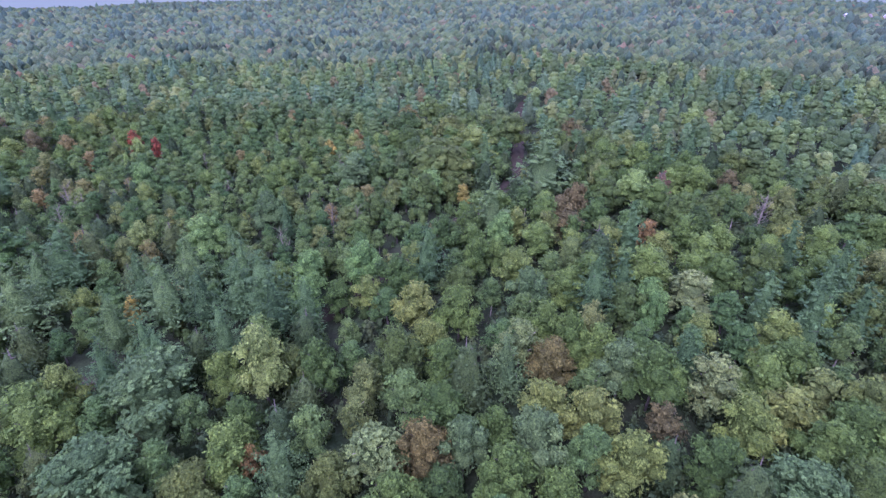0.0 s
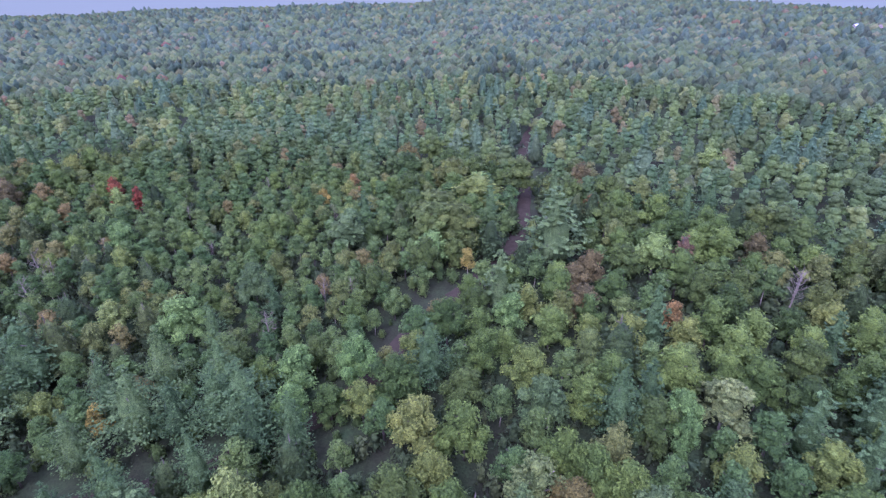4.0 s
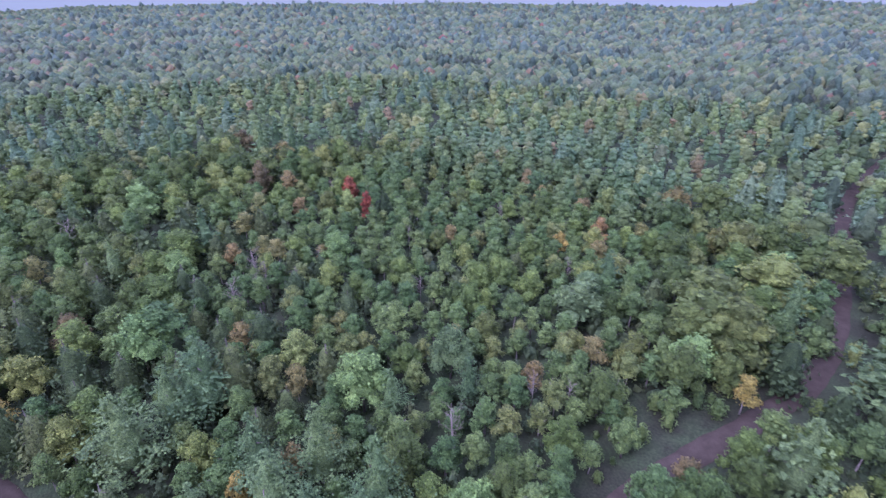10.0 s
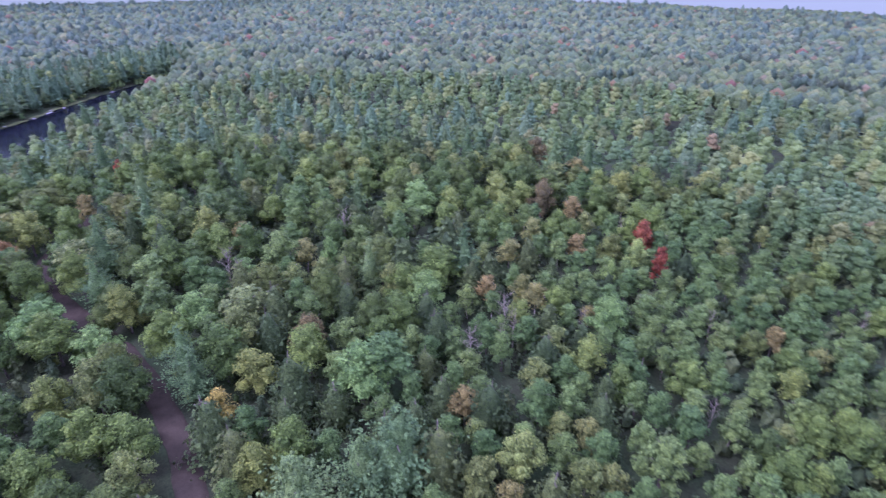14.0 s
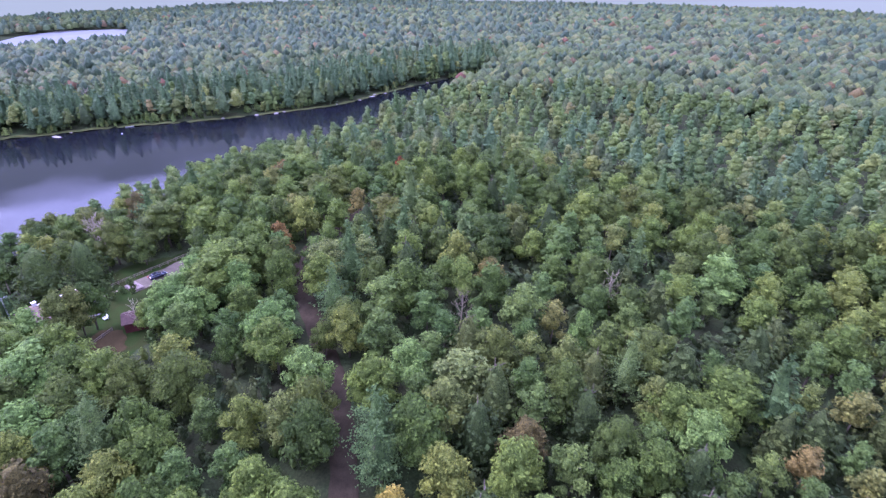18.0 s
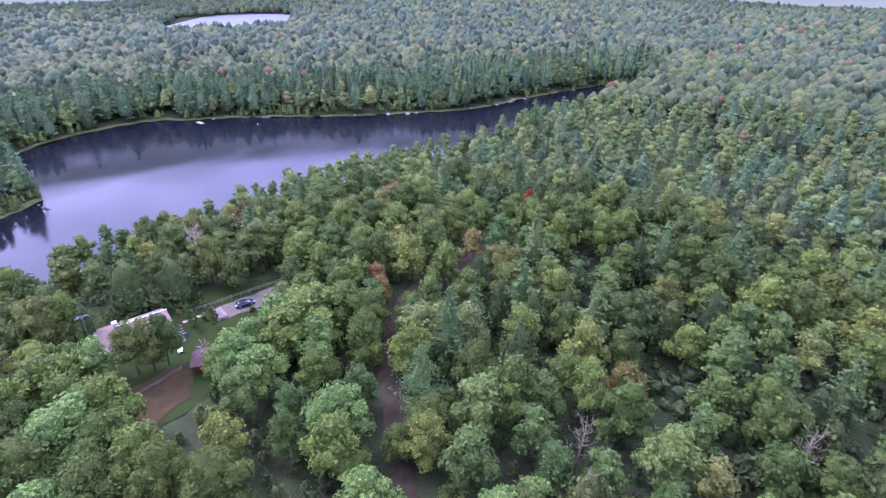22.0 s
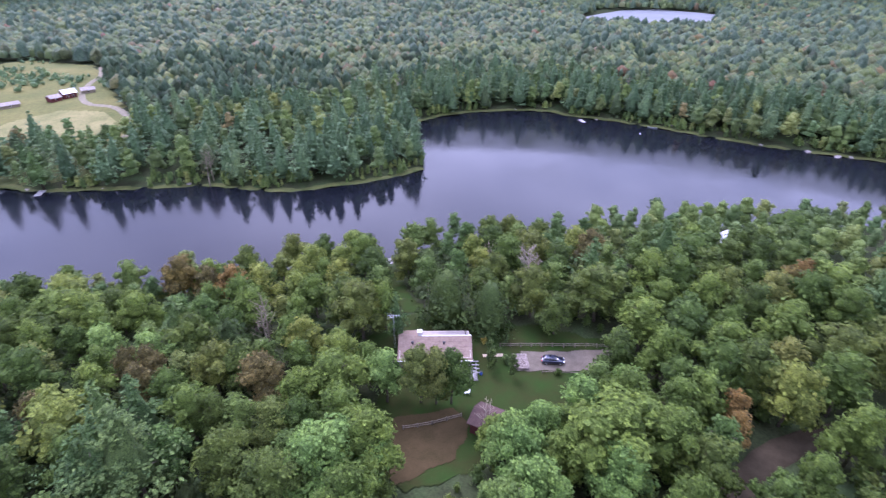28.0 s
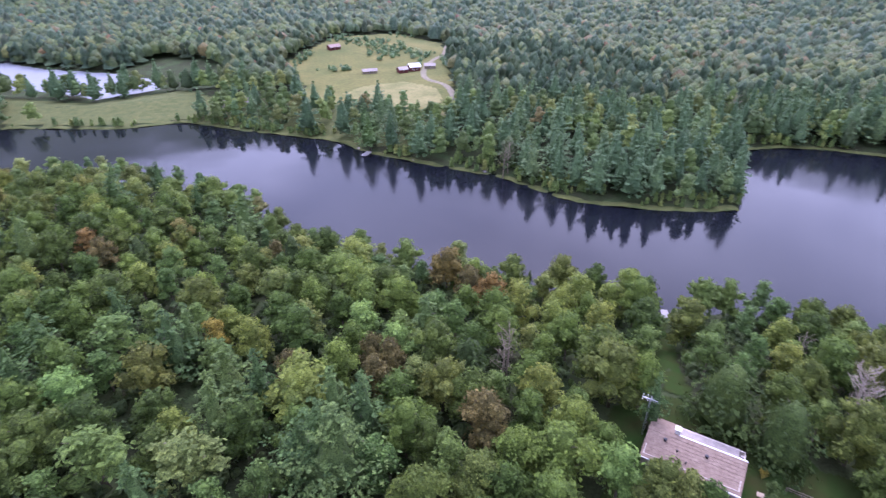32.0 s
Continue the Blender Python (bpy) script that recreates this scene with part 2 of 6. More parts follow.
DIRT = mottled("bare_dirt", (0.040, 0.031, 0.013), (0.060, 0.042, 0.019), 0.4, 0.95, 0.4, 0.05, 6.0, 0.04)
REED = mottled("shore_grass", (0.046, 0.062, 0.015), (0.088, 0.092, 0.026), 0.3, 0.95, 0.6, 0.15, 4.0)
SAND = mottled("sand_track", (0.13, 0.115, 0.075), (0.19, 0.165, 0.11), 0.4, 0.95, 0.2, 0.03, 5.0)


# haze put in as a self-glowing surface, its tint offsetting the white balance
MIST, *_, mist_bsdf = shader("glowing_mist", 1.0, 0.0)
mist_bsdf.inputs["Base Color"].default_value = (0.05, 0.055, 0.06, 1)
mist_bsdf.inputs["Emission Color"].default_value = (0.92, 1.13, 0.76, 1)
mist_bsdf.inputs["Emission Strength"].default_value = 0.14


# ---- plan ----
LAKE = [(44, -241), (17, -237), (-15, -232), (-44, -236), (-76, -218), (-98, -207), (-119, -195), (-130, -181), (-142, -171), (-162, -156),
        (-180, -144), (-190, -132), (-201, -118), (-218, -109), (-240, -102), (-256, -100), (-266, -112), (-288, -150), (-303, -155), (-325, -151),
        (-346, -140), (-361, -124), (-367, -105), (-378, -76), (-386, -42), (-393, -16), (-404, 12), (-418, 41), (-432, 57), (-450, 72),
        (-469, 92), (-491, 117), (-500, 142), (-486, 150), (-460, 128), (-425, 108), (-398, 84), (-372, 66), (-348, 56), (-330, 34)]
LAKE += [(-306, 14), (-288, -2), (-268, -18), (-246, -26), (-232, -30), (-220, -44), (-201, -47), (-186, -56), (-162, -64), (-147, -72),
         (-128, -86), (-108, -96), (-92, -126), (-64, -146), (-44, -160), (-20, -164), (40, -168), (90, -205), (70, -240)]
BAY = [(120, -405), (71, -375), (30, -359), (1, -338), (-13, -309), (1, -299), (16, -289), (45, -310), (83, -326), (130, -345)]
FAR_LAKE = [(-1045, -560), (-1105, -500), (-1150, -422), (-1100, -372), (-1025, -345), (-905, -295), (-850, -355), (-842, -445), (-920, -515)]
ROAD = [(60, 330), (38, 270), (31, 225), (27, 195), (23.5, 175), (18, 157), (8, 140), (-2, 126), (-9, 115), (-15, 103), (-28, 90), (-48, 80), (-72, 75), (-99, 76.5),
        (-112, 77), (-124, 76), (-134, 74.5), (-146, 71.5), (-158, 67.5), (-170, 63), (-184, 59.5), (-196, 60), (-208, 65), (-226, 78), (-250, 100), (-275, 130), (-300, 170)]
YARD = [(-149, 27), (-151, 14), (-161, 5), (-166, -8), (-173, -15), (-182, -10), (-190, 1), (-199, 11.5), (-205, 24), (-202, 31), (-196, 30), (-189, 31), (-178, 35), (-166, 31), (-156, 29)]
LAWN_PATH = [(-180, -14), (-184, -10), (-199, -45), (-194, -47)]
DRIVEWAY = [(-184.9, 18.4), (-189.2, 14.3), (-202.2, 25.5), (-203.2, 29.5), (-200.5, 30), (-195.6, 28.2)]
FIELD = [(-85, -268), (-100, -290), (-80, -345), (-118, -455), (-172, -480), (-203, -415), (-197, -365), (-190, -300), (-186, -262), (-180, -226), (-168, -204), (-149, -228), (-120, -246)]
TRACK = [(-172, -214), (-179, -230), (-183, -256), (-182, -276), (-174, -293), (-175, -315), (-185, -344), (-197, -366), (-205, -400)]


MARSH = [(64, -285), (9, -276), (-17, -290), (-32, -293), (-66, -257), (-44, -238), (-15, -234), (43, -243)]
OVER = [(300, -215), (-40, -200), (-105, -150), (-160, -112), (-230, -75), (-330, -45), (-385, 40), (-480, 137), (-700, 260), (-1600, 500), (-1600, -1600), (300, -1600)]
PINEWOOD = [(-194, -351), (-254, -363), (-301, -293), (-279, -136), (-237, -76), (-209, -87), (-168, -119), (-179, -207)]
FRONT = [(-60, -262), (-85, -272), (-120, -248), (-149, -230), (-172, -208), (-150, -178), (-134, -184), (-110, -200), (-76, -220), (-44, -238)]


def seg_distance(px, py, line, closed):
    d = np.full(np.shape(px), 1e9)
    k = len(line)
    for i in range(k if closed else k - 1):
        (ax, ay), (bx, by) = line[i], line[(i + 1) % k]
        vx, vy = bx - ax, by - ay
        u = np.clip(((px - ax) * vx + (py - ay) * vy) / (vx * vx + vy * vy), 0, 1)
        d = np.minimum(d, np.hypot(px - ax - u * vx, py - ay - u * vy))
    return d


def inside(px, py, line):
    odd = np.zeros(np.shape(px), bool)
    k = len(line)
    for i in range(k):
        (ax, ay), (bx, by) = line[i], line[(i + 1) % k]
        if ay == by:
            continue
        odd ^= ((ay > py) != (by > py)) & (px < (bx - ax) * (py - ay) / (by - ay) + ax)
    return odd


def shore(px, py):
    """Distance to the nearest water's edge, minus within the water."""
    s = np.full(np.shape(px), 1e9)
    for line in (LAKE, BAY, FAR_LAKE):
        d = seg_distance(px, py, line, True)
        s = np.minimum(s, np.where(inside(px, py, line), -d, d))
    return s


FALL, FAR_LEVEL = 0.040, -34.0


def smooth(a, b, v):
    u = np.clip((v - a) / (b - a), 0, 1)
    return u * u * (3 - 2 * u)


def height(px, py):
    px, py = np.asarray(px, float), np.asarray(py, float)
    s = shore(px, py) + 1.6 * np.sin(px * 0.31 + 1.3 * np.sin(py * 0.17)) * np.sin(py * 0.27)
    near = smooth(-260, 30, py + 0.55 * (px + 150)) * (1 - 0.75 * smooth(-230, -330, px) * smooth(230, 130, py))
    rise = 0.9 * smooth(-1, 4, s) + (3 + 6.2 * near) * smooth(2, 48, s) + 6 * near * smooth(40, 120, s) + 3.5 * smooth(100, 240, s) * near
    hills = 1.6 * np.sin(px * 0.021 + 0.7) * np.sin(py * 0.017 + 0.4) + 5.0 * np.sin(px * 0.0041 + 1.0) * np.sin(py * 0.0049 + 2.0) * smooth(150, 500, s)
    z = np.where(s < 0, np.maximum(s * 0.35, -3.0), rise + hills * smooth(5, 70, s))
    level = 0.85 * smooth(36, 18, np.hypot(px + 180, py - 12))
    z = z * (1 - level) + 10.4 * level
    flat = smooth(9, 3, seg_distance(px, py, ROAD, False))
    z = z - 0.042 * np.clip(np.hypot(px + 60, py - 55) - 110, 0, 360) * near * smooth(40, 140, s) * smooth(60, -40, px)
    z = z - FALL * np.maximum(0, np.hypot(px + 60, py - 55) - 470)
    far = seg_distance(px, py, FAR_LAKE, True) * np.where(inside(px, py, FAR_LAKE), -1, 1)
    basin = smooth(170, 25, far)
    return (z - 0.35 * flat) * (1 - basin) + (FAR_LEVEL + np.clip(far * 0.1, -3, 2.5)) * basin


def reach(px, py):
    """How far out the woods are built, set so the haze ring shows at the top of the camera's view; further over the
    lakes.
    """
    a = np.arctan2(py - 55, px + 60)
    return 1290 + 210 * smooth(2.3, 2.75, np.where(a < 0, a + 2 * np.pi, a)) * smooth(5.4, 4.9, np.where(a < 0, a + 2 * np.pi, a))


def mesh_of(name, verts, faces, mats, index=None, soft=False):
    me = bpy.data.meshes.new(name)
    me.from_pydata(verts, [], faces)
    for m in mats if isinstance(mats, (list, tuple)) else [mats]:
        me.materials.append(m)
    if index is not None:
        me.polygons.foreach_set("material_index", index)
    if soft:
        me.polygons.foreach_set("use_smooth", [True] * len(me.polygons))
    me.update()
    return me


def poly_mesh(name, verts, faces, sizes, mat, tone=None, soft=None):
    """A mesh from arrays: corner indices one after another, and how many corners each face has."""
    me = bpy.data.meshes.new(name)
    me.vertices.add(len(verts))
    me.vertices.foreach_set("co", np.ascontiguousarray(verts, np.float32).ravel())
    me.loops.add(len(faces))
    me.loops.foreach_set("vertex_index", np.ascontiguousarray(faces, np.int32))
    me.polygons.add(len(sizes))
    me.polygons.foreach_set("loop_start", np.concatenate([[0], np.cumsum(sizes)[:-1]]).astype(np.int32))
    if soft is not None:
        me.polygons.foreach_set("use_smooth", np.ascontiguousarray(soft, bool))
    if tone is not None:
        at = me.attributes.new("tone", "FLOAT", "POINT")
        at.data.foreach_set("value", np.ascontiguousarray(tone, np.float32))
    me.materials.append(mat)
    me.update(calc_edges=True)
    return me


def steps(lo, hi, fine, reach):
    mid = list(np.arange(lo, hi + 0.1, fine))
    grow, low, high = fine, [], []
    a, b = lo, hi
    while a > -reach or b < reach:
        grow *= 1.25
        a, b = a - grow, b + grow
        low.append(a), high.append(b)
    return np.array(low[::-1] + mid + high)


gx, gy = steps(-520, 130, 4.0, 4500), steps(-420, 260, 4.0, 4500)
GX, GY = np.meshgrid(gx, gy)
GZ = height(GX, GY)
nx, ny = len(gx), len(gy)
grid_faces = [(j * nx + i, j * nx + i + 1, (j + 1) * nx + i + 1, (j + 1) * nx + i) for j in range(ny - 1) for i in range(nx - 1)]
ground = new("ground", mesh_of("ground", np.stack([GX.ravel(), GY.ravel(), GZ.ravel()], 1).tolist(), grid_faces, FLOOR, soft=True))
tagged(ground, "dark leaf-strewn forest floor rising gently from the lake", "ground", kind="structure")


def sheet(name, line, mat, lift, cell, label, category):
    """A patch of ground cover that follows the terrain."""
    xs, ys = [p[0] for p in line], [p[1] for p in line]
    ax, ay = np.arange(min(xs), max(xs) + cell, cell), np.arange(min(ys), max(ys) + cell, cell)
    X, Y = np.meshgrid(ax, ay)
    Z = height(X, Y) + lift
    d = np.where(inside(X, Y, line), 1, -1) * seg_distance(X, Y, line, True) + 0.45 * np.sin(X * 0.9 + 2 * np.sin(Y * 0.5)) * min(1, cell * 2)
    keep = d > -cell * 0.5
    w = len(ax)
    fs = [(j * w + i, j * w + i + 1, (j + 1) * w + i + 1, (j + 1) * w + i) for j in range(len(ay) - 1) for i in range(w - 1)
          if keep[j, i] and keep[j, i + 1] and keep[j + 1, i] and keep[j + 1, i + 1]]
    ob = new(name, mesh_of(name, np.stack([X.ravel(), Y.ravel(), Z.ravel()], 1).tolist(), fs, mat, soft=True))
    return tagged(ob, label, category, kind="structure")


def curve_points(line, step):
    pts = []
    k = len(line)
    for i in range(k - 1):
        p0, p1, p2, p3 = (Vector(line[max(0, min(k - 1, i + o))]) for o in (-1, 0, 1, 2))
        m = max(2, int((p2 - p1).length / step))
        for j in range(m):
            u = j / m
            pts.append(0.5 * (2 * p1 + (p2 - p0) * u + (2 * p0 - 5 * p1 + 4 * p2 - p3) * u * u + (3 * p1 - p0 - 3 * p2 + p3) * u ** 3))
    pts.append(Vector(line[-1]))
    return pts


def strip(name, line, width, mat, lift, label, category, crown=0.08, step=1.5):
    pts = curve_points(line, step)
    verts, faces = [], []
    offs = (-0.5, -0.35, 0.0, 0.35, 0.5)
    for i, p in enumerate(pts):
        a, b = pts[max(0, i - 1)], pts[min(len(pts) - 1, i + 1)]
        side = Vector((a.y - b.y, b.x - a.x)).normalized()
        z = float(height(p.x, p.y)) + lift
        w = width * (1 + 0.06 * math.sin(i * 0.7) + 0.04 * math.sin(i * 1.9))
        for o in offs:
            q = p + side * o * w
            verts.append((q.x, q.y, z + crown * (1 - (2 * o) ** 2) - (0.25 if abs(o) == 0.5 else 0)))
    k = len(offs)
    for i in range(len(pts) - 1):
        faces += [(i * k + j, i * k + j + 1, (i + 1) * k + j + 1, (i + 1) * k + j) for j in range(k - 1)]
    ob = new(name, mesh_of(name, verts, faces, mat, soft=True))
    return tagged(ob, label, category, kind="structure")


def box_water(name, x0, y0, x1, y1, label, mat, level=0.0):
    return tagged(new(name, mesh_of(name, [(x0, y0, level), (x1, y0, level), (x1, y1, level), (x0, y1, level)], [(0, 1, 2, 3)], mat)), label, "lake", kind="structure")


box_water("water_lake", -510, -250, 100, 160, "still dark lake reflecting the overcast sky", WATER)
box_water("water_bay", -30, -420, 140, -280, "narrow bay beyond the marshy shore, sky shine in its pale colour", RUFFLED_SKY_PALE)
box_water("water_far_lake", -1230, -640, -800, -290, "distant lake among the woods, sky shine and haze in its pale colour", RUFFLED_SKY_PALE, FAR_LEVEL)
strip("road", ROAD, 4.4, GRAVEL, 0.42, "dark grey gravel road winding through the forest", "road")
strip("track", TRACK, 4.0, SAND, 0.3, "pale sandy farm track curving along a meadow", "track")
sheet("lawn", YARD, LAWN, 0.12, 0.5, "mown green lawn round the house", "lawn")
sheet("lawn_path", LAWN_PATH, LAWN, 0.12, 0.8, "narrow strip of lawn running down to the lake", "lawn")
sheet("driveway", DRIVEWAY, DRIVE, 0.22, 0.25, "pale gravel parking place beside the lawn", "driveway")
sheet("meadow", FIELD, MEADOW, 0.15, 3.0, "dry yellow-green hay meadow", "meadow")
HAY_PATCH = [(-122, -270), (-137, -286), (-161, -290), (-176, -270), (-176, -245), (-168, -228), (-149, -232), (-134, -246)]
sheet("hay_patch", HAY_PATCH, HAY, 0.22, 2.0, "pale mown oval of hay in the meadow", "meadow")
sheet("marsh", MARSH, REED, 0.12, 3.0, "yellow-green marsh grass between two waters", "marsh")
sheet("rough_pasture", FRONT, REED, 0.10, 3.0, "rough yellow-green pasture above the far shore", "pasture")


def shore_strip(points, out, width, label):
    line = []
    for i, (x, y) in enumerate(points):
        (ax, ay), (bx, by) = points[max(0, i - 1)], points[min(len(points) - 1, i + 1)]
        L = math.hypot(bx - ax, by - ay)
        line.append((x + (by - ay) / L * out, y - (bx - ax) / L * out))
    return strip("shore_grass", line, width, REED, 0.12, label, "shore", 0.1, 2.5)


shore_strip(LAKE[:16], -0.8, 4.0, "pale reedy grass along the far shore")
shore_strip(LAKE[17:31], -0.8, 4.4, "pale reedy grass along the far shore")


# ---- trees ----
def rng_of(seed):
    return np.random.default_rng(seed)


def spray(r, at, out_dir, size, flat=0.5, long=1.0):
    """Leaf sprays: one slightly uneven four-cornered face at each point, facing roughly outwards."""
    n = len(at)
    nor = out_dir * (1 - flat) + np.array([0, 0, 1.0]) * flat + r.normal(0, 0.42, (n, 3))
    nor /= np.linalg.norm(nor, axis=1)[:, None]
    run = out_dir * 0.8 + np.array([0, 0, -0.35]) + r.normal(0, 0.5, (n, 3))
    a = run - nor * (run * nor).sum(1)[:, None]
    a /= np.linalg.norm(a, axis=1)[:, None] + 1e-9
    b = np.cross(nor, a)
    s = size * r.uniform(0.6, 1.35, (n, 1))
    c = [at + a * s * r.uniform(0.35, 0.75, (n, 1)) * long + nor * s * r.normal(0, 0.14, (n, 1)),
         at + b * s * r.uniform(0.3, 0.65, (n, 1)) + nor * s * r.normal(0, 0.14, (n, 1)),
         at - a * s * r.uniform(0.35, 0.75, (n, 1)) * long + nor * s * r.normal(0, 0.14, (n, 1)),
         at - b * s * r.uniform(0.3, 0.65, (n, 1)) + nor * s * r.normal(0, 0.14, (n, 1))]
    return np.stack(c, 1)


def shell(seed, tall, wide, low, rings, sides, shape, rough=0.16, closed=True):
    """A closed lumpy crown surface: rings of corners from its underside to its top. Gives verts and triangles."""
    r = rng_of(seed)
    v, f = [(0.0, 0.0, low)], []
    for i in range(rings):
        u = (i + 0.6) / (rings + 0.25)
        rad = wide * shape(u)
        for j in range(sides):
            w = 6.283 * (j + 0.5 * (i % 2)) / sides
            k = rad * r.uniform(1 - rough, 1 + rough)
            v.append((k * math.cos(w), k * math.sin(w), low + (tall - low) * min(0.97, u + r.normal(0, 0.035))))
    v.append((r.normal(0, 0.08) * wide, r.normal(0, 0.08) * wide, tall))
    for j in range(sides):
        k = (j + 1) % sides
        if closed:
            f.append((0, 1 + k, 1 + j))
        for i in range(rings - 1):
            a, b, c, d = 1 + i * sides + j, 1 + i * sides + k, 1 + (i + 1) * sides + j, 1 + (i + 1) * sides + k
            f += [(a, b, d), (a, d, c)] if i % 2 else [(a, b, c), (b, d, c)]
        f.append((1 + (rings - 1) * sides + j, 1 + (rings - 1) * sides + k, len(v) - 1))
    return np.array(v), np.array(f)


def bowl(u):
    return math.sqrt(max(0.0, 1 - (1.9 * u - 0.75) ** 2)) if u > 0.39 else 0.55 + 1.15 * u


def cone(u):
    return (1.02 - u) ** 0.75


def together(quads, core):
    """Sprays and the closed surface behind them, as one shape: verts, corner indices, face sizes, which faces are smooth."""
    v, f = core
    n = len(quads)
    return (np.concatenate([quads.reshape(-1, 3), v]), np.concatenate([np.arange(n * 4), f.ravel() + n * 4]),
            np.concatenate([np.full(n, 4), np.full(len(f), 3)]), np.concatenate([np.zeros(n, bool), np.ones(len(f), bool)]))


def round_crown(seed, tall, wide, low, lobes, count, size, slim=1.0, sides=7, full=0.84):
    """A broadleaf crown: heavily overlapping lobes that make one uneven dome, leaf sprays only where the dome is open to the air."""
    r = rng_of(seed)
    zc, rz = low + (tall - low) * 0.46, (tall - low) * 0.54
    centres = [np.array([0.0, 0.0, zc + rz * h]) for h in (-0.25, 0.20, 0.58)]
    radii = [wide * 0.60 * slim, wide * 0.58 * slim, wide * 0.42 * slim]
    for k in range(lobes - 3):
        u = (k + 0.5) / max(1, lobes - 3)
        v = -0.70 + 1.42 * u + r.normal(0, 0.07)
        ang = k * 2.4 + r.normal(0, 0.45)
        ring = math.sqrt(max(0.02, 1 - min(1, abs(v)) ** 2)) * wide * (0.76 - 0.26 * u) * slim * r.uniform(0.78, 1.14)
        centres.append(np.array([math.cos(ang) * ring, math.sin(ang) * ring, zc + rz * v * 0.80 + r.normal(0, 0.04) * rz]))
        radii.append(wide * r.uniform(0.26, 0.40) * (1.10 - 0.30 * u))
    mid, rad = np.array(centres), np.array(radii)
    n = int(count * 3.2)
    which = r.choice(len(rad), n, p=rad ** 2 / (rad ** 2).sum())
    away = mid[which] - np.array([0, 0, zc - rz * 0.25])
    away /= np.linalg.norm(away, axis=1)[:, None] + 1e-6
    d = r.normal(0, 1, (n, 3)) + away * 0.8 + np.array([0, 0, 0.35])
    d /= np.linalg.norm(d, axis=1)[:, None]
    at = mid[which] + d * rad[which][:, None] * np.array([1, 1, 0.94]) * r.uniform(0.88, 1.18, (n, 1))
    depth = (np.linalg.norm(at[:, None] - mid[None], axis=2) / rad[None]).min(1)
    at, d = at[depth > 0.84][:count], d[depth > 0.84][:count]
    quads = spray(r, at, d, size, 0.25, 1.25)
    vs, fs, base = [], [], 0
    for k in range(len(rad)):
        sv, sf = shell(seed * 37 + k, rad[k] * full, rad[k] * full, -rad[k] * 0.75, 2, sides, bowl, 0.18, False)
        vs.append(sv + mid[k])
        fs.append(sf + base)
        base += len(sv)
    return together(quads, (np.concatenate(vs), np.concatenate(fs)))


def pine_crown(seed, tall, wide, low, tiers, arms, per, size):
    """A white pine: uneven whorls of upswept plumes with gaps between them."""
    r = rng_of(seed)
    quads = []
    for k in range(tiers):
        u = k / (tiers - 1)
        z = low + (tall - low) * u
        reach = wide * (0.62 + 0.38 * math.sin(min(1, u * 1.7) * 3.14)) * (1 - u ** 1.8) ** 0.75 * r.uniform(0.75, 1.12) + 0.35
        for j in range(max(3, round(arms * (1 - 0.45 * u)))):
            ang = j * 6.283 / arms + r.normal(0, 0.35) + k * 1.1
            L = reach * r.uniform(0.65, 1.15)
            n = max(3, int(per * L / wide))
            s = r.uniform(0.3, 1.0, n) ** 0.7
            x, y = math.cos(ang), math.sin(ang)
            at = np.stack([x * L * s, y * L * s, z + L * 0.22 * s ** 2 + r.normal(0, 0.12, n)], 1)
            at[:, :2] += r.normal(0, 0.12 * L, (n, 2)) * s[:, None]
            d = np.tile([x * 0.4, y * 0.4, 0.8], (n, 1))
            quads.append(spray(r, at, d, size, 0.45, 1.25))
    top = np.stack([r.normal(0, 0.2, 5), r.normal(0, 0.2, 5), tall + r.uniform(-0.5, 0.5, 5)], 1)
    quads.append(spray(r, top, np.tile([0, 0, 1.0], (5, 1)), size * 0.8, 0.1))
    return np.concatenate(quads)


def cone_crown(seed, tall, wide, low, count, size, power=0.8):
    """A hemlock or cedar: drooping sprays on a tapering, slightly lobed cone."""
    r = rng_of(seed)
    u = 1 - np.sqrt(r.uniform(0, 1, count))
    ang = r.uniform(0, 6.283, count)
    lob = 1 + 0.20 * np.sin(ang * 3 + u * 9) + 0.18 * np.sin(ang * 5 - u * 26) + 0.12 * np.sin(u * 40)
    rad = wide * (1 - u) ** power * lob * r.uniform(0.7, 1.05, count)
    at = np.stack([np.cos(ang) * rad, np.sin(ang) * rad, low + (tall - low) * u - 0.1 * rad], 1)
    d = np.stack([np.cos(ang), np.sin(ang), np.full(count, 0.35)], 1)
    return spray(r, at, d, size, 0.2)


def tube(path, radii, sides=5):
    verts, faces = [], []
    for i, (p, rad) in enumerate(zip(path, radii)):
        a, b = Vector(path[max(0, i - 1)]), Vector(path[min(len(path) - 1, i + 1)])
        t = (b - a).normalized()
        s = t.orthogonal().normalized()
        q = t.cross(s)
        for j in range(sides):
            w = j * 6.28319 / sides
            verts.append(tuple(Vector(p) + (s * math.cos(w) + q * math.sin(w)) * rad))
    for i in range(len(path) - 1):
        faces += [(i * sides + j, i * sides + (j + 1) % sides, (i + 1) * sides + (j + 1) % sides, (i + 1) * sides + j) for j in range(sides)]
    faces.append(tuple(range(sides))[::-1])
    faces.append(tuple((len(path) - 1) * sides + j for j in range(sides)))
    return verts, faces


def join(pieces):
    verts, faces = [], []
    for v, f in pieces:
        o = len(verts)
        verts += v
        faces += [tuple(i + o for i in q) for q in f]
    return verts, faces


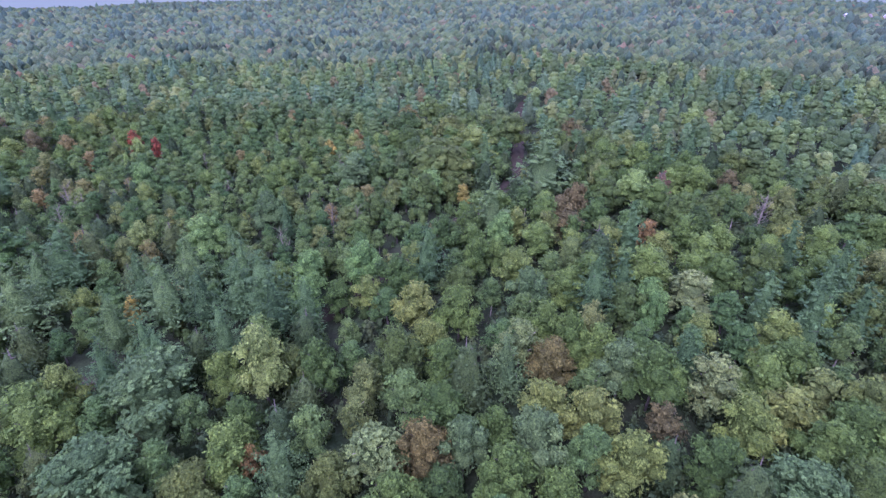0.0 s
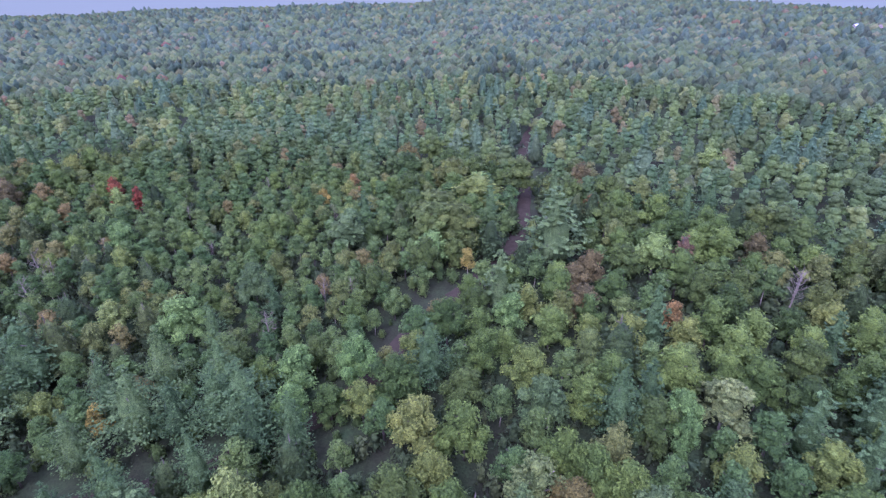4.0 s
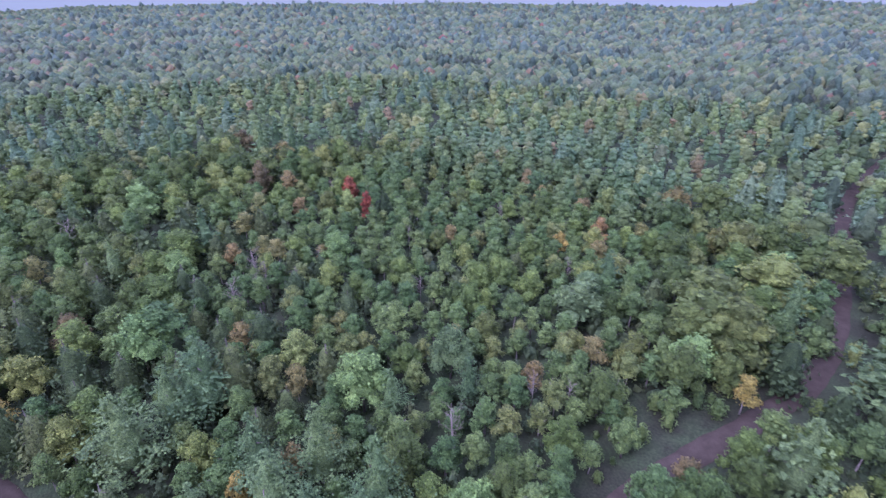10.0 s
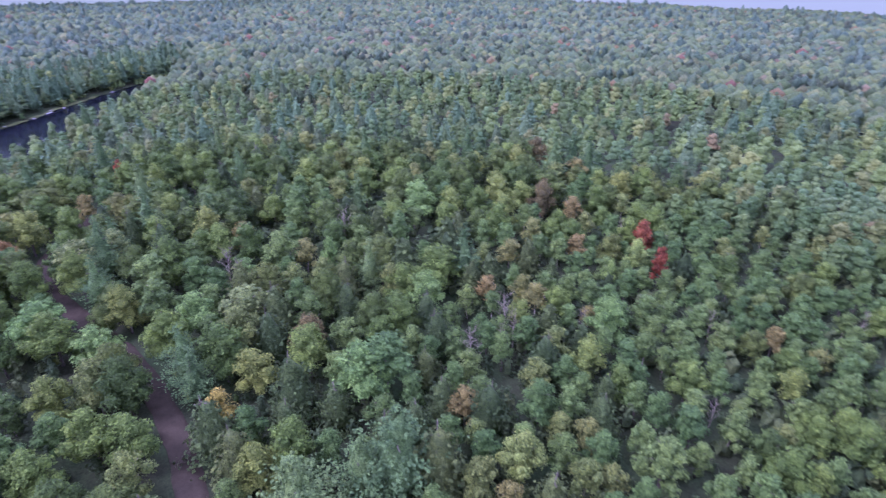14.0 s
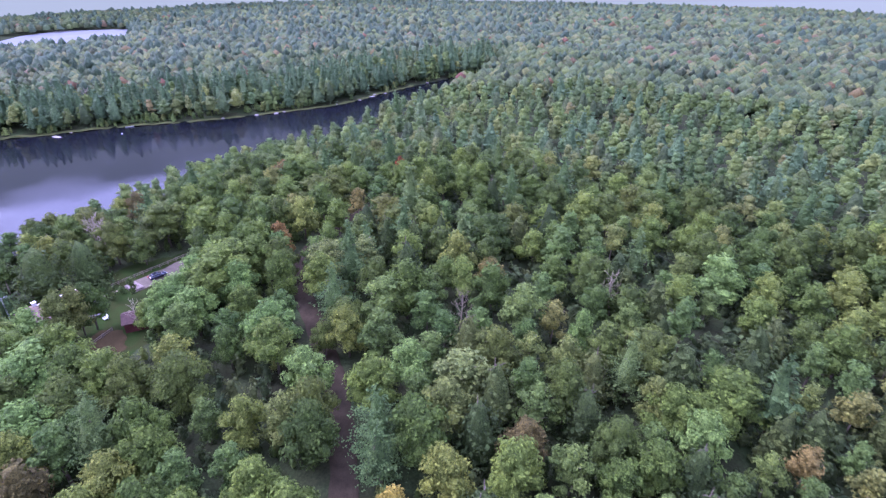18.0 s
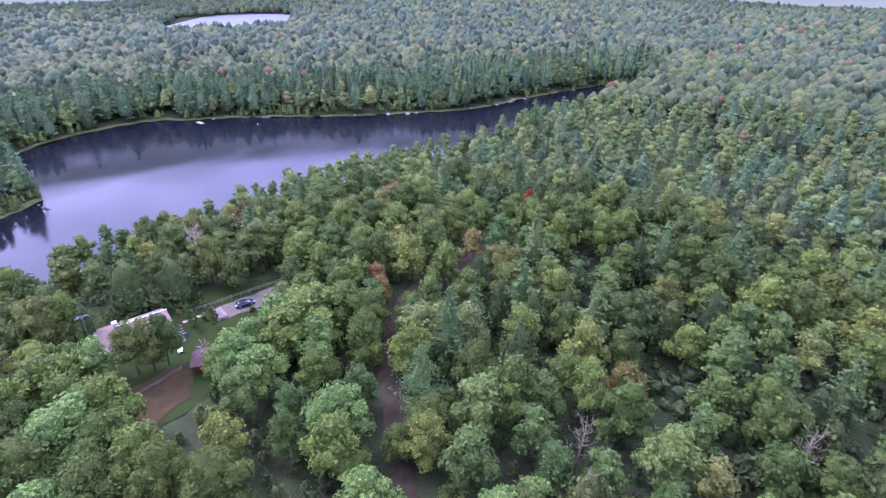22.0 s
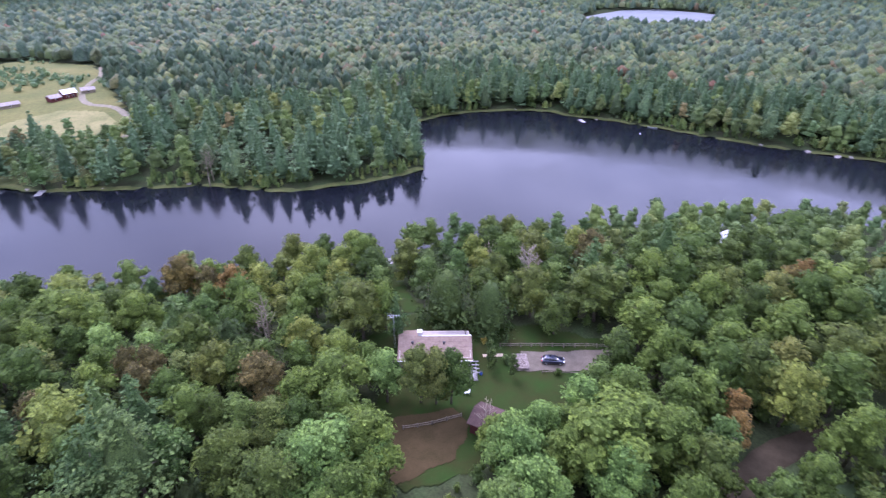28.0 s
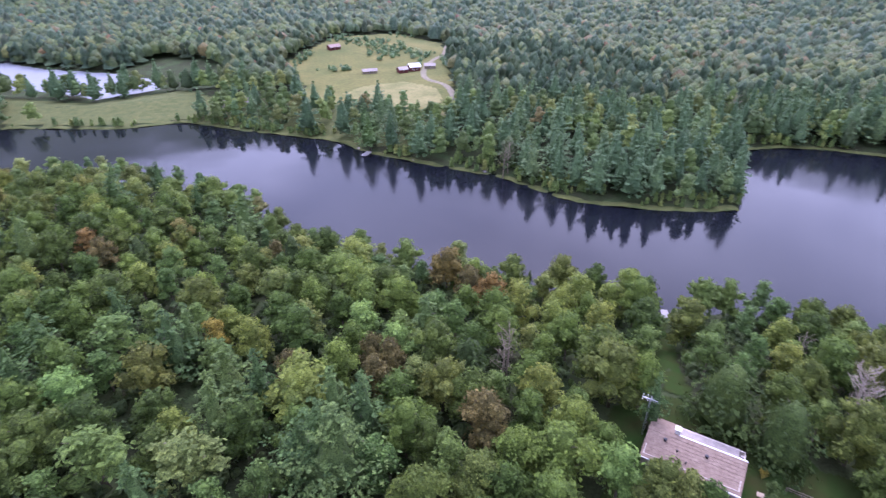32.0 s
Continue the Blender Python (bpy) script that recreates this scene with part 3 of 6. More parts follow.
def trunk_mesh(name, seed, tall, thick, limbs, low, spread, mat, rise=0.6, twigs=0):
    r = random.Random(seed)
    lean = (r.uniform(-0.03, 0.03), r.uniform(-0.03, 0.03))
    path = [(lean[0] * z + 0.15 * math.sin(z * 0.5 + seed), lean[1] * z + 0.15 * math.cos(z * 0.4 + seed) - 0.15, z) for z in (-0.6, tall * 0.2, tall * 0.45, tall * 0.7, tall * 0.93)]
    pieces = [tube(path, [thick * 1.25, thick, thick * 0.8, thick * 0.5, thick * 0.12], 6)]
    for k in range(limbs):
        z = low + (tall * 0.85 - low) * (k + r.random()) / limbs
        ang = k * 2.4 + r.uniform(-0.4, 0.4)
        L = spread * r.uniform(0.6, 1.0) * (1 - 0.5 * z / tall)
        base = (lean[0] * z, lean[1] * z, z)
        mid = (base[0] + math.cos(ang) * L * 0.5, base[1] + math.sin(ang) * L * 0.5, z + L * rise * 0.45)
        tip = (base[0] + math.cos(ang + 0.2) * L, base[1] + math.sin(ang + 0.2) * L, z + L * rise * 1.1)
        pieces.append(tube([base, mid, tip], [thick * 0.4, thick * 0.25, 0.03], 4))
        for _ in range(twigs):
            u = r.uniform(0.35, 0.95)
            s = [base[i] + (tip[i] - base[i]) * u for i in range(3)]
            e = (s[0] + r.uniform(-1, 1) * L * 0.4, s[1] + r.uniform(-1, 1) * L * 0.4, s[2] + r.uniform(0.2, 1.0) * L * 0.45)
            pieces.append(tube([tuple(s), e], [thick * 0.16, 0.02], 3))
    v, f = join(pieces)
    return mesh_of(name, v, f, mat, soft=True)


FAR_TRUNKS = [trunk_mesh("trunk", 91 + k, 11.5, 0.19, 3, 4.5, 3.0, BARK) for k in range(2)]
TRUNKS = [trunk_mesh("trunk", 11 + k, 11.5, 0.20, 6, 4.5, 3.2, BARK) for k in range(3)]
PINE_TRUNKS = [trunk_mesh("trunk", 31 + k, 16.0, 0.26, 9, 5.0, 2.6, BARK, 0.15) for k in range(2)]
BIRCH_TRUNKS = [trunk_mesh("trunk", 51 + k, 11.0, 0.13, 7, 4.5, 2.6, PALE_BARK, 1.0) for k in range(2)]
broad = round_crown


def plume(u):
    """The outline of an old white pine: full low down, rounded above."""
    return (1.02 - u ** 1.7) ** 0.75


def piney(seed, tall, wide, low, tiers, arms, per, size, full=0.45, outline=cone):
    return together(pine_crown(seed, tall, wide, low, tiers, arms, per, size), shell(seed + 900, tall * 0.96, wide * full, low, 5, 6, outline, 0.34))


def conic(seed, tall, wide, low, count, size, power=0.8):
    return together(cone_crown(seed, tall, wide, low, count, size, power), shell(seed + 900, tall * 0.95, wide * 0.66, low, 4, 7, (lambda u: (1.02 - u) ** power)))


MAPLES = [broad(s, 13.6, 4.2, 2.0, 18, 1150, 0.36) for s in (1, 2, 3, 4)]
POPLARS = [broad(s, 13.2, 3.1, 2.6, 14, 900, 0.33, 0.95) for s in (5, 6, 7)]
BIRCHES = [broad(s, 12.4, 3.2, 2.8, 14, 820, 0.33, 1.0, 6, 0.72) for s in (8, 9, 10)]
OAKS = [broad(s, 13.0, 4.5, 2.0, 20, 1200, 0.37) for s in (12, 13, 14)]
PINES = [piney(s, 18.0, 4.4, 3.0, 18, 10, 26, 0.27) for s in (15, 16, 17)]
HEMLOCKS = [conic(s, 14.5, 4.2, 1.2, 820, 0.55, 0.62) for s in (18, 19)]
LIGHT = {"maple": [broad(171 + s, 13.4, 4.2, 2.0, 13, 520, 0.46, 1.0, 5, 0.90) for s in range(4)],
         "poplar": [broad(174 + s, 13.2, 3.1, 2.6, 10, 380, 0.41, 0.95, 5, 0.90) for s in range(3)],
         "birch": [broad(177 + s, 12.4, 3.2, 2.8, 10, 380, 0.41, 1.0, 5, 0.84) for s in range(3)],
         "oak": [broad(180 + s, 13.0, 4.5, 2.0, 15, 540, 0.47, 1.0, 5, 0.90) for s in range(3)],
         "pine": [piney(183 + s, 18.0, 4.4, 3.0, 13, 8, 8, 0.62) for s in range(3)],
         "hemlock": [conic(186 + s, 14.5, 4.2, 1.2, 300, 0.85, 0.62) for s in range(2)]}
FORMS = {"maple": (MAPLES, TRUNKS), "poplar": (POPLARS, TRUNKS), "birch": (BIRCHES, BIRCH_TRUNKS), "oak": (OAKS, TRUNKS), "pine": (PINES, PINE_TRUNKS), "hemlock": (HEMLOCKS, PINE_TRUNKS)}
LABELS = {"maple": "leafy green maple tree with a rounded crown", "poplar": "slender grey-green poplar tree with a narrow crown", "birch": "thin birch tree with sparse yellowish-green leaves",
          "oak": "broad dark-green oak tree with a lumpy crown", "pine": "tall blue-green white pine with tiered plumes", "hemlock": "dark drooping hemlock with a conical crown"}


def crown_of(shape, leaf):
    return poly_mesh("crown", shape[0], shape[1], shape[2], LEAF[leaf], soft=shape[3])


CROWN_MESH = {k: [crown_of(q, k) for q in forms[0]] for k, forms in FORMS.items()}
LIGHT_MESH = {k: [crown_of(q, k) for q in forms] for k, forms in LIGHT.items()}


def tree(name, crown_me, trunk_me, m, label, group, tag="tree"):
    root = new(name)
    root.matrix_basis = m
    root.empty_display_size = 0.5
    for part_name, me in (("trunk", trunk_me), ("crown", crown_me)):
        if me is not None:
            new(part_name, me).parent = root
    return tagged(root, label, tag, group)


def stand(x, y, scale, turn, wide=1.0, sink=0.2):
    return Matrix.LocRotScale((x, y, float(height(x, y)) - sink), Euler((0, 0, turn)), (scale * wide, scale * wide, scale))


# walk of the flight over the plan, for choosing how fine the woods are built
FLIGHT = [(0, 0), (0, 30), (-10, 55), (-40, 83), (-70, 90), (-100, 85), (-124, 62)]


def scatter(spacing, x0, x1, y0, y1, seed):
    r = rng_of(seed)
    ax, ay = np.arange(x0, x1, spacing), np.arange(y0, y1, spacing * 0.87)
    X, Y = np.meshgrid(ax, ay)
    X = X + (np.arange(len(ay)) % 2 * spacing / 2)[:, None]
    X, Y = (X + r.uniform(-0.36, 0.36, X.shape) * spacing).ravel(), (Y + r.uniform(-0.36, 0.36, Y.shape) * spacing).ravel()
    return X, Y


def open_ground(X, Y, edge=1.0):
    """True where trees may stand."""
    ok = shore(X, Y) > 1.6 * edge
    ok &= (seg_distance(X - 2.4, Y + 1.3, ROAD[2:7], False) > 4.3) & (seg_distance(X, Y, ROAD[6:9], False) > 3.6) & (seg_distance(X, Y, ROAD[8:12], False) > 3.2) & (seg_distance(X, Y, ROAD[11:17], False) > 4.4) & (seg_distance(X, Y, ROAD[16:], False) > 3.3) & (seg_distance(X, Y, ROAD[:5], False) > 2.4)
    for line, gap in ((YARD, 1.5), (LAWN_PATH, 1.0), (DRIVEWAY, 2.0), (FIELD, 2.0), (MARSH, 0.0)):
        ok &= ~(inside(X, Y, line) | (seg_distance(X, Y, line, True) < gap))
    ok &= seg_distance(X, Y, TRACK, False) > 4
    return ok


def seen(X, Y):
    """The half of the country that the flight looks over."""
    return (Y > 0.8 * X - 60) | ((Y < 0) & (X < 40 - 0.6 * Y)) | (np.hypot(X, Y) < 90)


def patchy(X, Y, size, seed):
    r = rng_of(seed)
    v = np.zeros(len(X))
    for k in range(6):
        a, f = r.uniform(0, 6.283), r.uniform(0.6, 1.6) / size
        v += np.sin((X * math.cos(a) + Y * math.sin(a)) * f * 6.283 + r.uniform(0, 6.283))
    return v / 2.2


NAMES = ["maple", "poplar", "birch", "oak", "pine", "hemlock"]


def species(X, Y, seed):
    """Which kind grows where: young poplar and birch west of the road, pines over the lake and on its shores, mixed woods elsewhere."""
    r = rng_of(seed)
    s = shore(X, Y)
    young = smooth(25, -10, seg_distance(X, Y, [(-60, 130), (-75, 175), (-60, 230)], False) - 45)
    over = inside(X, Y, OVER) * 1.0
    shorey = smooth(30, 8, s)
    dark = smooth(60, 25, np.hypot(X + 105, Y - 118)) + 0.7 * smooth(45, 20, np.hypot(X + 60, Y - 75))
    lake_side = 1 - (1 - over) * smooth(60, 25, s)
    p1, p2 = patchy(X, Y, 70, 5), patchy(X, Y, 45, 9)
    w = np.stack([1.5 + p1 - 0.9 * young - 0.6 * over,
                  0.5 + 3.0 * young + 0.4 * p2 - 0.3 * over,
                  0.45 + 1.5 * young - 0.2 * p1,
                  0.7 - 0.5 * p2 - 0.4 * young + 0.1 * over,
                  (0.16 + 0.34 * p2 + 0.3 * over + 1.1 * shorey * over - 0.4 * young + 2.4 * inside(X, Y, PINEWOOD)) * lake_side,
                  (0.16 - 0.42 * p1 - 0.1 * over - 0.3 * young + 1.6 * dark) * lake_side], 1)
    w = np.clip(w, 0.02, None)
    w /= w.sum(1)[:, None]
    pick = (np.cumsum(w, 1) < r.uniform(0, 1, (len(X), 1))).sum(1)
    return np.clip(pick, 0, 5), young


def spaced(X, Y, gap, seed):
    """Keeps points no nearer to one another than the gap of each."""
    cells, keep = {}, []
    for i in rng_of(seed).permutation(len(X)):
        cx, cy, g = int(X[i] // 9), int(Y[i] // 9), gap[i]
        if all((X[i] - X[j]) ** 2 + (Y[i] - Y[j]) ** 2 > (0.5 * (g + gap[j])) ** 2 for a in (-1, 0, 1) for b in (-1, 0, 1) for j in cells.get((cx + a, cy + b), ())):
            cells.setdefault((cx, cy), []).append(i)
            keep.append(i)
    return np.array(sorted(keep))


CLEAR = []
BELT = 42.0


# ---- things ----
NEAR_TREES = 2150


def part(name, shape, mat, parent, label="", soft=False):
    """One mesh under a thing or under one of its parts; shape: (verts, faces) or a bmesh."""
    if isinstance(shape, tuple):
        me = mesh_of(name, shape[0], shape[1], mat, soft=soft)
    else:
        me = bpy.data.meshes.new(name)
        shape.to_mesh(me)
        shape.free()
        me.materials.append(mat)
        if soft:
            me.polygons.foreach_set("use_smooth", [True] * len(me.polygons))
    ob = new(name, me)
    ob.parent = parent
    return tagged(ob, label) if label else ob


def thing(name, m, label, category, group=""):
    root = new(name)
    root.matrix_basis = m
    root.empty_display_size = 0.5
    return tagged(root, label, category, group)


def box(x0, y0, z0, x1, y1, z1, bevel=0.0):
    bm = bmesh.new()
    v = [bm.verts.new(p) for p in ((x0, y0, z0), (x1, y0, z0), (x1, y1, z0), (x0, y1, z0), (x0, y0, z1), (x1, y0, z1), (x1, y1, z1), (x0, y1, z1))]
    for f in ((3, 2, 1, 0), (4, 5, 6, 7), (0, 1, 5, 4), (1, 2, 6, 5), (2, 3, 7, 6), (3, 0, 4, 7)):
        bm.faces.new([v[i] for i in f])
    if bevel:
        bmesh.ops.bevel(bm, geom=bm.edges[:], offset=bevel, segments=1, affect="EDGES")
    return bm


def prism(profile, y0, y1):
    """A profile in x and z drawn out along y."""
    bm = bmesh.new()
    a = [bm.verts.new((x, y0, z)) for x, z in profile]
    b = [bm.verts.new((x, y1, z)) for x, z in profile]
    k = len(profile)
    bm.faces.new(a)
    bm.faces.new(b[::-1])
    for i in range(k):
        bm.faces.new((a[i], b[i], b[(i + 1) % k], a[(i + 1) % k]))
    bmesh.ops.recalc_face_normals(bm, faces=bm.faces[:])
    return bm


def slab(corners, thick):
    """A plate with the given upper corners."""
    bm = bmesh.new()
    a = [bm.verts.new(c) for c in corners]
    b = [bm.verts.new((c[0], c[1], c[2] - thick)) for c in corners]
    k = len(corners)
    bm.faces.new(a)
    bm.faces.new(b[::-1])
    for i in range(k):
        bm.faces.new((a[i], b[i], b[(i + 1) % k], a[(i + 1) % k]))
    bmesh.ops.recalc_face_normals(bm, faces=bm.faces[:])
    return bm


def rod(p, q, rad, sides=6):
    return tube([p, q], [rad, rad], sides)


SHINGLE = mottled("roof_shingles", (0.155, 0.110, 0.080), (0.215, 0.158, 0.118), 1.2, 0.9, 0.5, 0.03, 5.0)
RED_SHINGLE = mottled("red_shingles", (0.058, 0.036, 0.030), (0.090, 0.056, 0.046), 1.2, 0.9, 0.5, 0.03, 5.0)
GREY_ROOF = mottled("grey_roofing", (0.20, 0.17, 0.15), (0.29, 0.25, 0.22), 0.8, 0.8, 0.2, 0.02, 4.0)
SIDING = mottled("board_siding", (0.30, 0.25, 0.20), (0.42, 0.36, 0.30), 0.9, 0.8, 0.2, 0.02, 7.0)
DARK_SIDING = mottled("dark_red_boards", (0.07, 0.022, 0.020), (0.12, 0.035, 0.030), 0.9, 0.8, 0.3, 0.02, 7.0)
WHITE = mottled("white_paint", (0.72, 0.72, 0.72), (0.84, 0.84, 0.84), 1.0, 0.5, 0.05, 0.01, 9.0)
STONE = mottled("chimney_stone", (0.32, 0.30, 0.28), (0.52, 0.50, 0.47), 2.5, 0.9, 0.6, 0.04, 9.0)
DECKING = mottled("grey_decking", (0.245, 0.223, 0.216), (0.346, 0.324, 0.31), 1.5, 0.85, 0.3, 0.02, 9.0)
TAN_WOOD = mottled("tan_boards", (0.336, 0.256, 0.176), (0.448, 0.352, 0.248), 1.5, 0.8, 0.3, 0.02, 9.0)
FENCE_WOOD = mottled("fence_wood", (0.11, 0.092, 0.066), (0.18, 0.15, 0.11), 1.5, 0.9, 0.3, 0.02, 9.0)
LOG_WOOD = mottled("split_wood", (0.16, 0.124, 0.1), (0.32, 0.264, 0.224), 2.3, 0.9, 0.4, 0.03, 12.0)
BLACK = mottled("black_metal", (0.02, 0.02, 0.022), (0.04, 0.04, 0.045), 2.0, 0.5, 0.1, 0.01)
STEEL = mottled("grey_steel", (0.45, 0.46, 0.48), (0.6, 0.61, 0.63), 3.0, 0.4, 0.1, 0.01, metal=0.8)
RUBBER = mottled("tyre_rubber", (0.02, 0.02, 0.02), (0.035, 0.035, 0.035), 5.0, 0.85, 0.2, 0.01)
BLUE_PLASTIC = mottled("blue_plastic", (0.03, 0.06, 0.22), (0.05, 0.09, 0.30), 3.0, 0.4, 0.05, 0.01)


def glassy(name, colour, rough, metal=0.0, coat=0.0):
    m, n, l, b = shader(name, rough, 0.6)
    t = place_noise(n, l, 3.0)
    r = ramp_node(n, [(0.3, colour), (0.7, tuple(c * 1.3 for c in colour))])
    l.new(t.outputs["Fac"], r.inputs["Fac"])
    l.new(r.outputs["Color"], b.inputs["Base Color"])
    b.inputs["Metallic"].default_value, b.inputs["Coat Weight"].default_value = metal, coat
    return m


GLASS = glassy("window_glass", (0.012, 0.014, 0.018), 0.05)
PAINT = glassy("car_paint", (0.012, 0.016, 0.034), 0.3, 0.5, 1.0)
RED_LENS = glassy("red_lens", (0.35, 0.01, 0.015), 0.2)
CLEAR_LENS = glassy("clear_lens", (0.6, 0.6, 0.62), 0.15)


def frame_of(x, y, z, dx, dy):
    """A pose at the place whose own x axis points along dx, dy."""
    return pose(x, y, z, 0, 0, math.degrees(math.atan2(dy, dx)))


# the house: own x runs along the ridge, own -y faces the woods
HOUSE = frame_of(-170.5, -2.4, 10.3, -0.762, 0.648)
house = thing("house", HOUSE, "long low bungalow with a brownish-pink shingle roof", "house")
RID, EAVE, LONG = 3.9, 2.35, 14.8
for name, shape in (("wall", box(0.3, -5.0, -0.8, LONG - 0.3, -4.8, 2.5)), ("wall", box(0.3, 3.2, -0.8, LONG - 0.3, 3.4, 2.6)),
                    ("wall", slab([(0.5, -5.0, 2.5), (0.5, 3.4, 2.5), (0.3, 3.4, 2.5), (0.3, -5.0, 2.5)], 3.3)),
                    ("wall", slab([(LONG - 0.3, -5.0, 2.5), (LONG - 0.3, 3.4, 2.5), (LONG - 0.5, 3.4, 2.5), (LONG - 0.5, -5.0, 2.5)], 3.3))):
    part(name, shape, SIDING, house)
for x in (0.32, LONG - 0.5):
    bm = bmesh.new()
    a = [bm.verts.new(p) for p in ((x, -5.0, 2.5), (x, 3.4, 2.5), (x, 0.0, RID - 0.15))]
    b = [bm.verts.new((p.co.x + 0.18, p.co.y, p.co.z)) for p in a]
    bm.faces.new(a), bm.faces.new(b[::-1])
    for i in range(3):
        bm.faces.new((a[i], b[i], b[(i + 1) % 3], a[(i + 1) % 3]))
    part("gable", bm, SIDING, house)
roof_front = part("roof", slab([(0, 0.06, RID), (LONG, 0.06, RID), (LONG, -5.6, EAVE - 0.1), (0, -5.6, EAVE - 0.1)], 0.14), SHINGLE, house)
part("roof", slab([(0, 0.0, RID), (4.7, 0.0, RID), (4.7, 3.7, EAVE + 0.3), (0, 3.7, EAVE + 0.3)], 0.14), SHINGLE, house)
part("lower_roof", slab([(4.72, 0.35, RID - 0.55), (LONG - 1.2, 0.35, RID - 0.55), (LONG - 1.2, 3.7, EAVE + 0.1), (4.72, 3.7, EAVE + 0.1)], 0.14), GREY_ROOF, house, "pale grey lower roof behind the ridge")
part("fascia", box(4.72, 0.07, RID - 0.6, LONG + 0.02, 0.27, RID + 0.10, 0.01), WHITE, house, "white painted ridge board")
part("eave_board", box(0, -5.68, EAVE - 0.26, LONG, -5.61, EAVE - 0.06), WHITE, house)
part("chimney", box(3.9, 0.3, 2.6, 4.7, 1.1, RID + 0.75, 0.05), STONE, house, "squat stone chimney with a pale cap")
part("chimney_cap", box(3.8, 0.2, RID + 0.76, 4.8, 1.2, RID + 0.88, 0.02), WHITE, house)
part("end_post", box(LONG - 1.1, 0.4, 2.6, LONG - 0.6, 0.9, RID + 0.2, 0.03), GREY_ROOF, house)
for x, y, s in ((2.9, -1.6, 0.22), (9.2, -1.7, 0.22), (5.0, -2.7, 0.10), (6.6, -4.0, 0.10)):
    z = RID + (EAVE - 0.1 - RID) * -y / 5.6
    v, f = tube([(x, y, z - 0.1), (x, y, z + 0.32), (x, y, z + 0.34), (x, y, z + 0.46)], [s, s, s * 1.5, s * 1.1], 8)
    part("roof_vent", (v, f), BLACK, house)
for j in range(9):
    y = -5.4 + j * 0.6
    z = RID + (EAVE - 0.1 - RID) * -y / 5.6 + 0.015
    part("shingle_course", slab([(0.02, y, z), (LONG - 0.02, y, z), (LONG - 0.02, y - 0.07, z + 0.012), (0.02, y - 0.07, z + 0.012)], 0.03), SHINGLE, roof_front)
for x in (1.8, 5.0, 8.4):
    w = part("window", box(x, -5.06, 0.8, x + 1.3, -5.01, 1.9), WHITE, house)
    part("pane", box(x + 0.1, -5.09, 0.9, x + 1.2, -5.065, 1.8), GLASS, w)
w = part("door", box(11.6, -5.07, 0.0, 12.5, -5.01, 2.05), WHITE, house)
part("handle", rod((12.4, -5.12, 1.0), (12.4, -5.07, 1.0), 0.03), STEEL, w)
w = part("window", box(LONG - 0.29, -3.2, 0.8, LONG - 0.24, -1.8, 1.9), WHITE, house)
part("pane", box(LONG - 0.235, -3.1, 0.9, LONG - 0.21, -1.9, 1.8), GLASS, w)

deck = thing("deck", HOUSE, "grey wooden deck with pergola beams at the house corner", "deck")
for i in range(16):
    y = -9.2 + i * 0.245
    part("deck_board", box(11.0, y, 0.25, 15.6, y + 0.22, 0.32), DECKING, deck)
for x in (11.1, 13.3, 15.4):
    for y in (-9.1, -5.9):
        part("post", box(x - 0.06, y - 0.06, -0.6, x + 0.06, y + 0.06, 2.2), DECKING, deck)
for y in (-9.1, -8.0, -6.9, -5.9):
    part("beam", box(10.8, y - 0.07, 2.2, 15.9, y + 0.07, 2.36), DECKING, deck)
for x0, y0, x1, y1 in ((11.1, -9.12, 15.4, -9.12), (15.42, -9.1, 15.42, -5.9)):
    for h in (0.55, 1.2):
        part("rail", rod((x0, y0, h), (x1, y1, h), 0.04), DECKING, deck)
    n = round(math.hypot(x1 - x0, y1 - y0) / 0.3)
    for i in range(1, n):
        u = i / n
        part("baluster", box(x0 + (x1 - x0) * u - 0.025, y0 + (y1 - y0) * u - 0.025, 0.3, x0 + (x1 - x0) * u + 0.025, y0 + (y1 - y0) * u + 0.025, 1.2), DECKING, deck)
barrel = thing("barrel", HOUSE @ pose(16.3, -7.3, 0.0), "blue plastic rain barrel beside the deck", "barrel")
part("drum", tube([(0, 0, -0.2), (0, 0, 0.1), (0, 0, 0.45), (0, 0, 0.85), (0, 0, 0.9)], [0.27, 0.29, 0.31, 0.29, 0.24], 12), BLUE_PLASTIC, barrel, soft=True)
part("lid", tube([(0, 0, 0.9), (0, 0, 0.95)], [0.26, 0.26], 12), BLACK, barrel)

mast = thing("antenna", HOUSE @ pose(-0.9, 1.0, 0.0), "tall grey lattice television antenna beside the gable", "antenna")
for a in range(3):
    w = a * 2.094
    part("leg", rod((0.16 * math.cos(w), 0.16 * math.sin(w), -0.5), (0.12 * math.cos(w), 0.12 * math.sin(w), 8.2), 0.025), STEEL, mast)
for k in range(14):
    w = k * 2.094
    part("brace", rod((0.15 * math.cos(w), 0.15 * math.sin(w), k * 0.58), (0.15 * math.cos(w + 2.094), 0.15 * math.sin(w + 2.094), k * 0.58 + 0.5), 0.012, 4), STEEL, mast)
boom = part("boom", rod((-1.2, 0, 8.4), (1.2, 0, 8.4), 0.03), STEEL, mast)
for k in range(9):
    x = -1.15 + k * 0.29
    part("element", rod((x, -0.9 + 0.05 * k, 8.43), (x, 0.9 - 0.05 * k, 8.43), 0.014, 4), STEEL, boom)

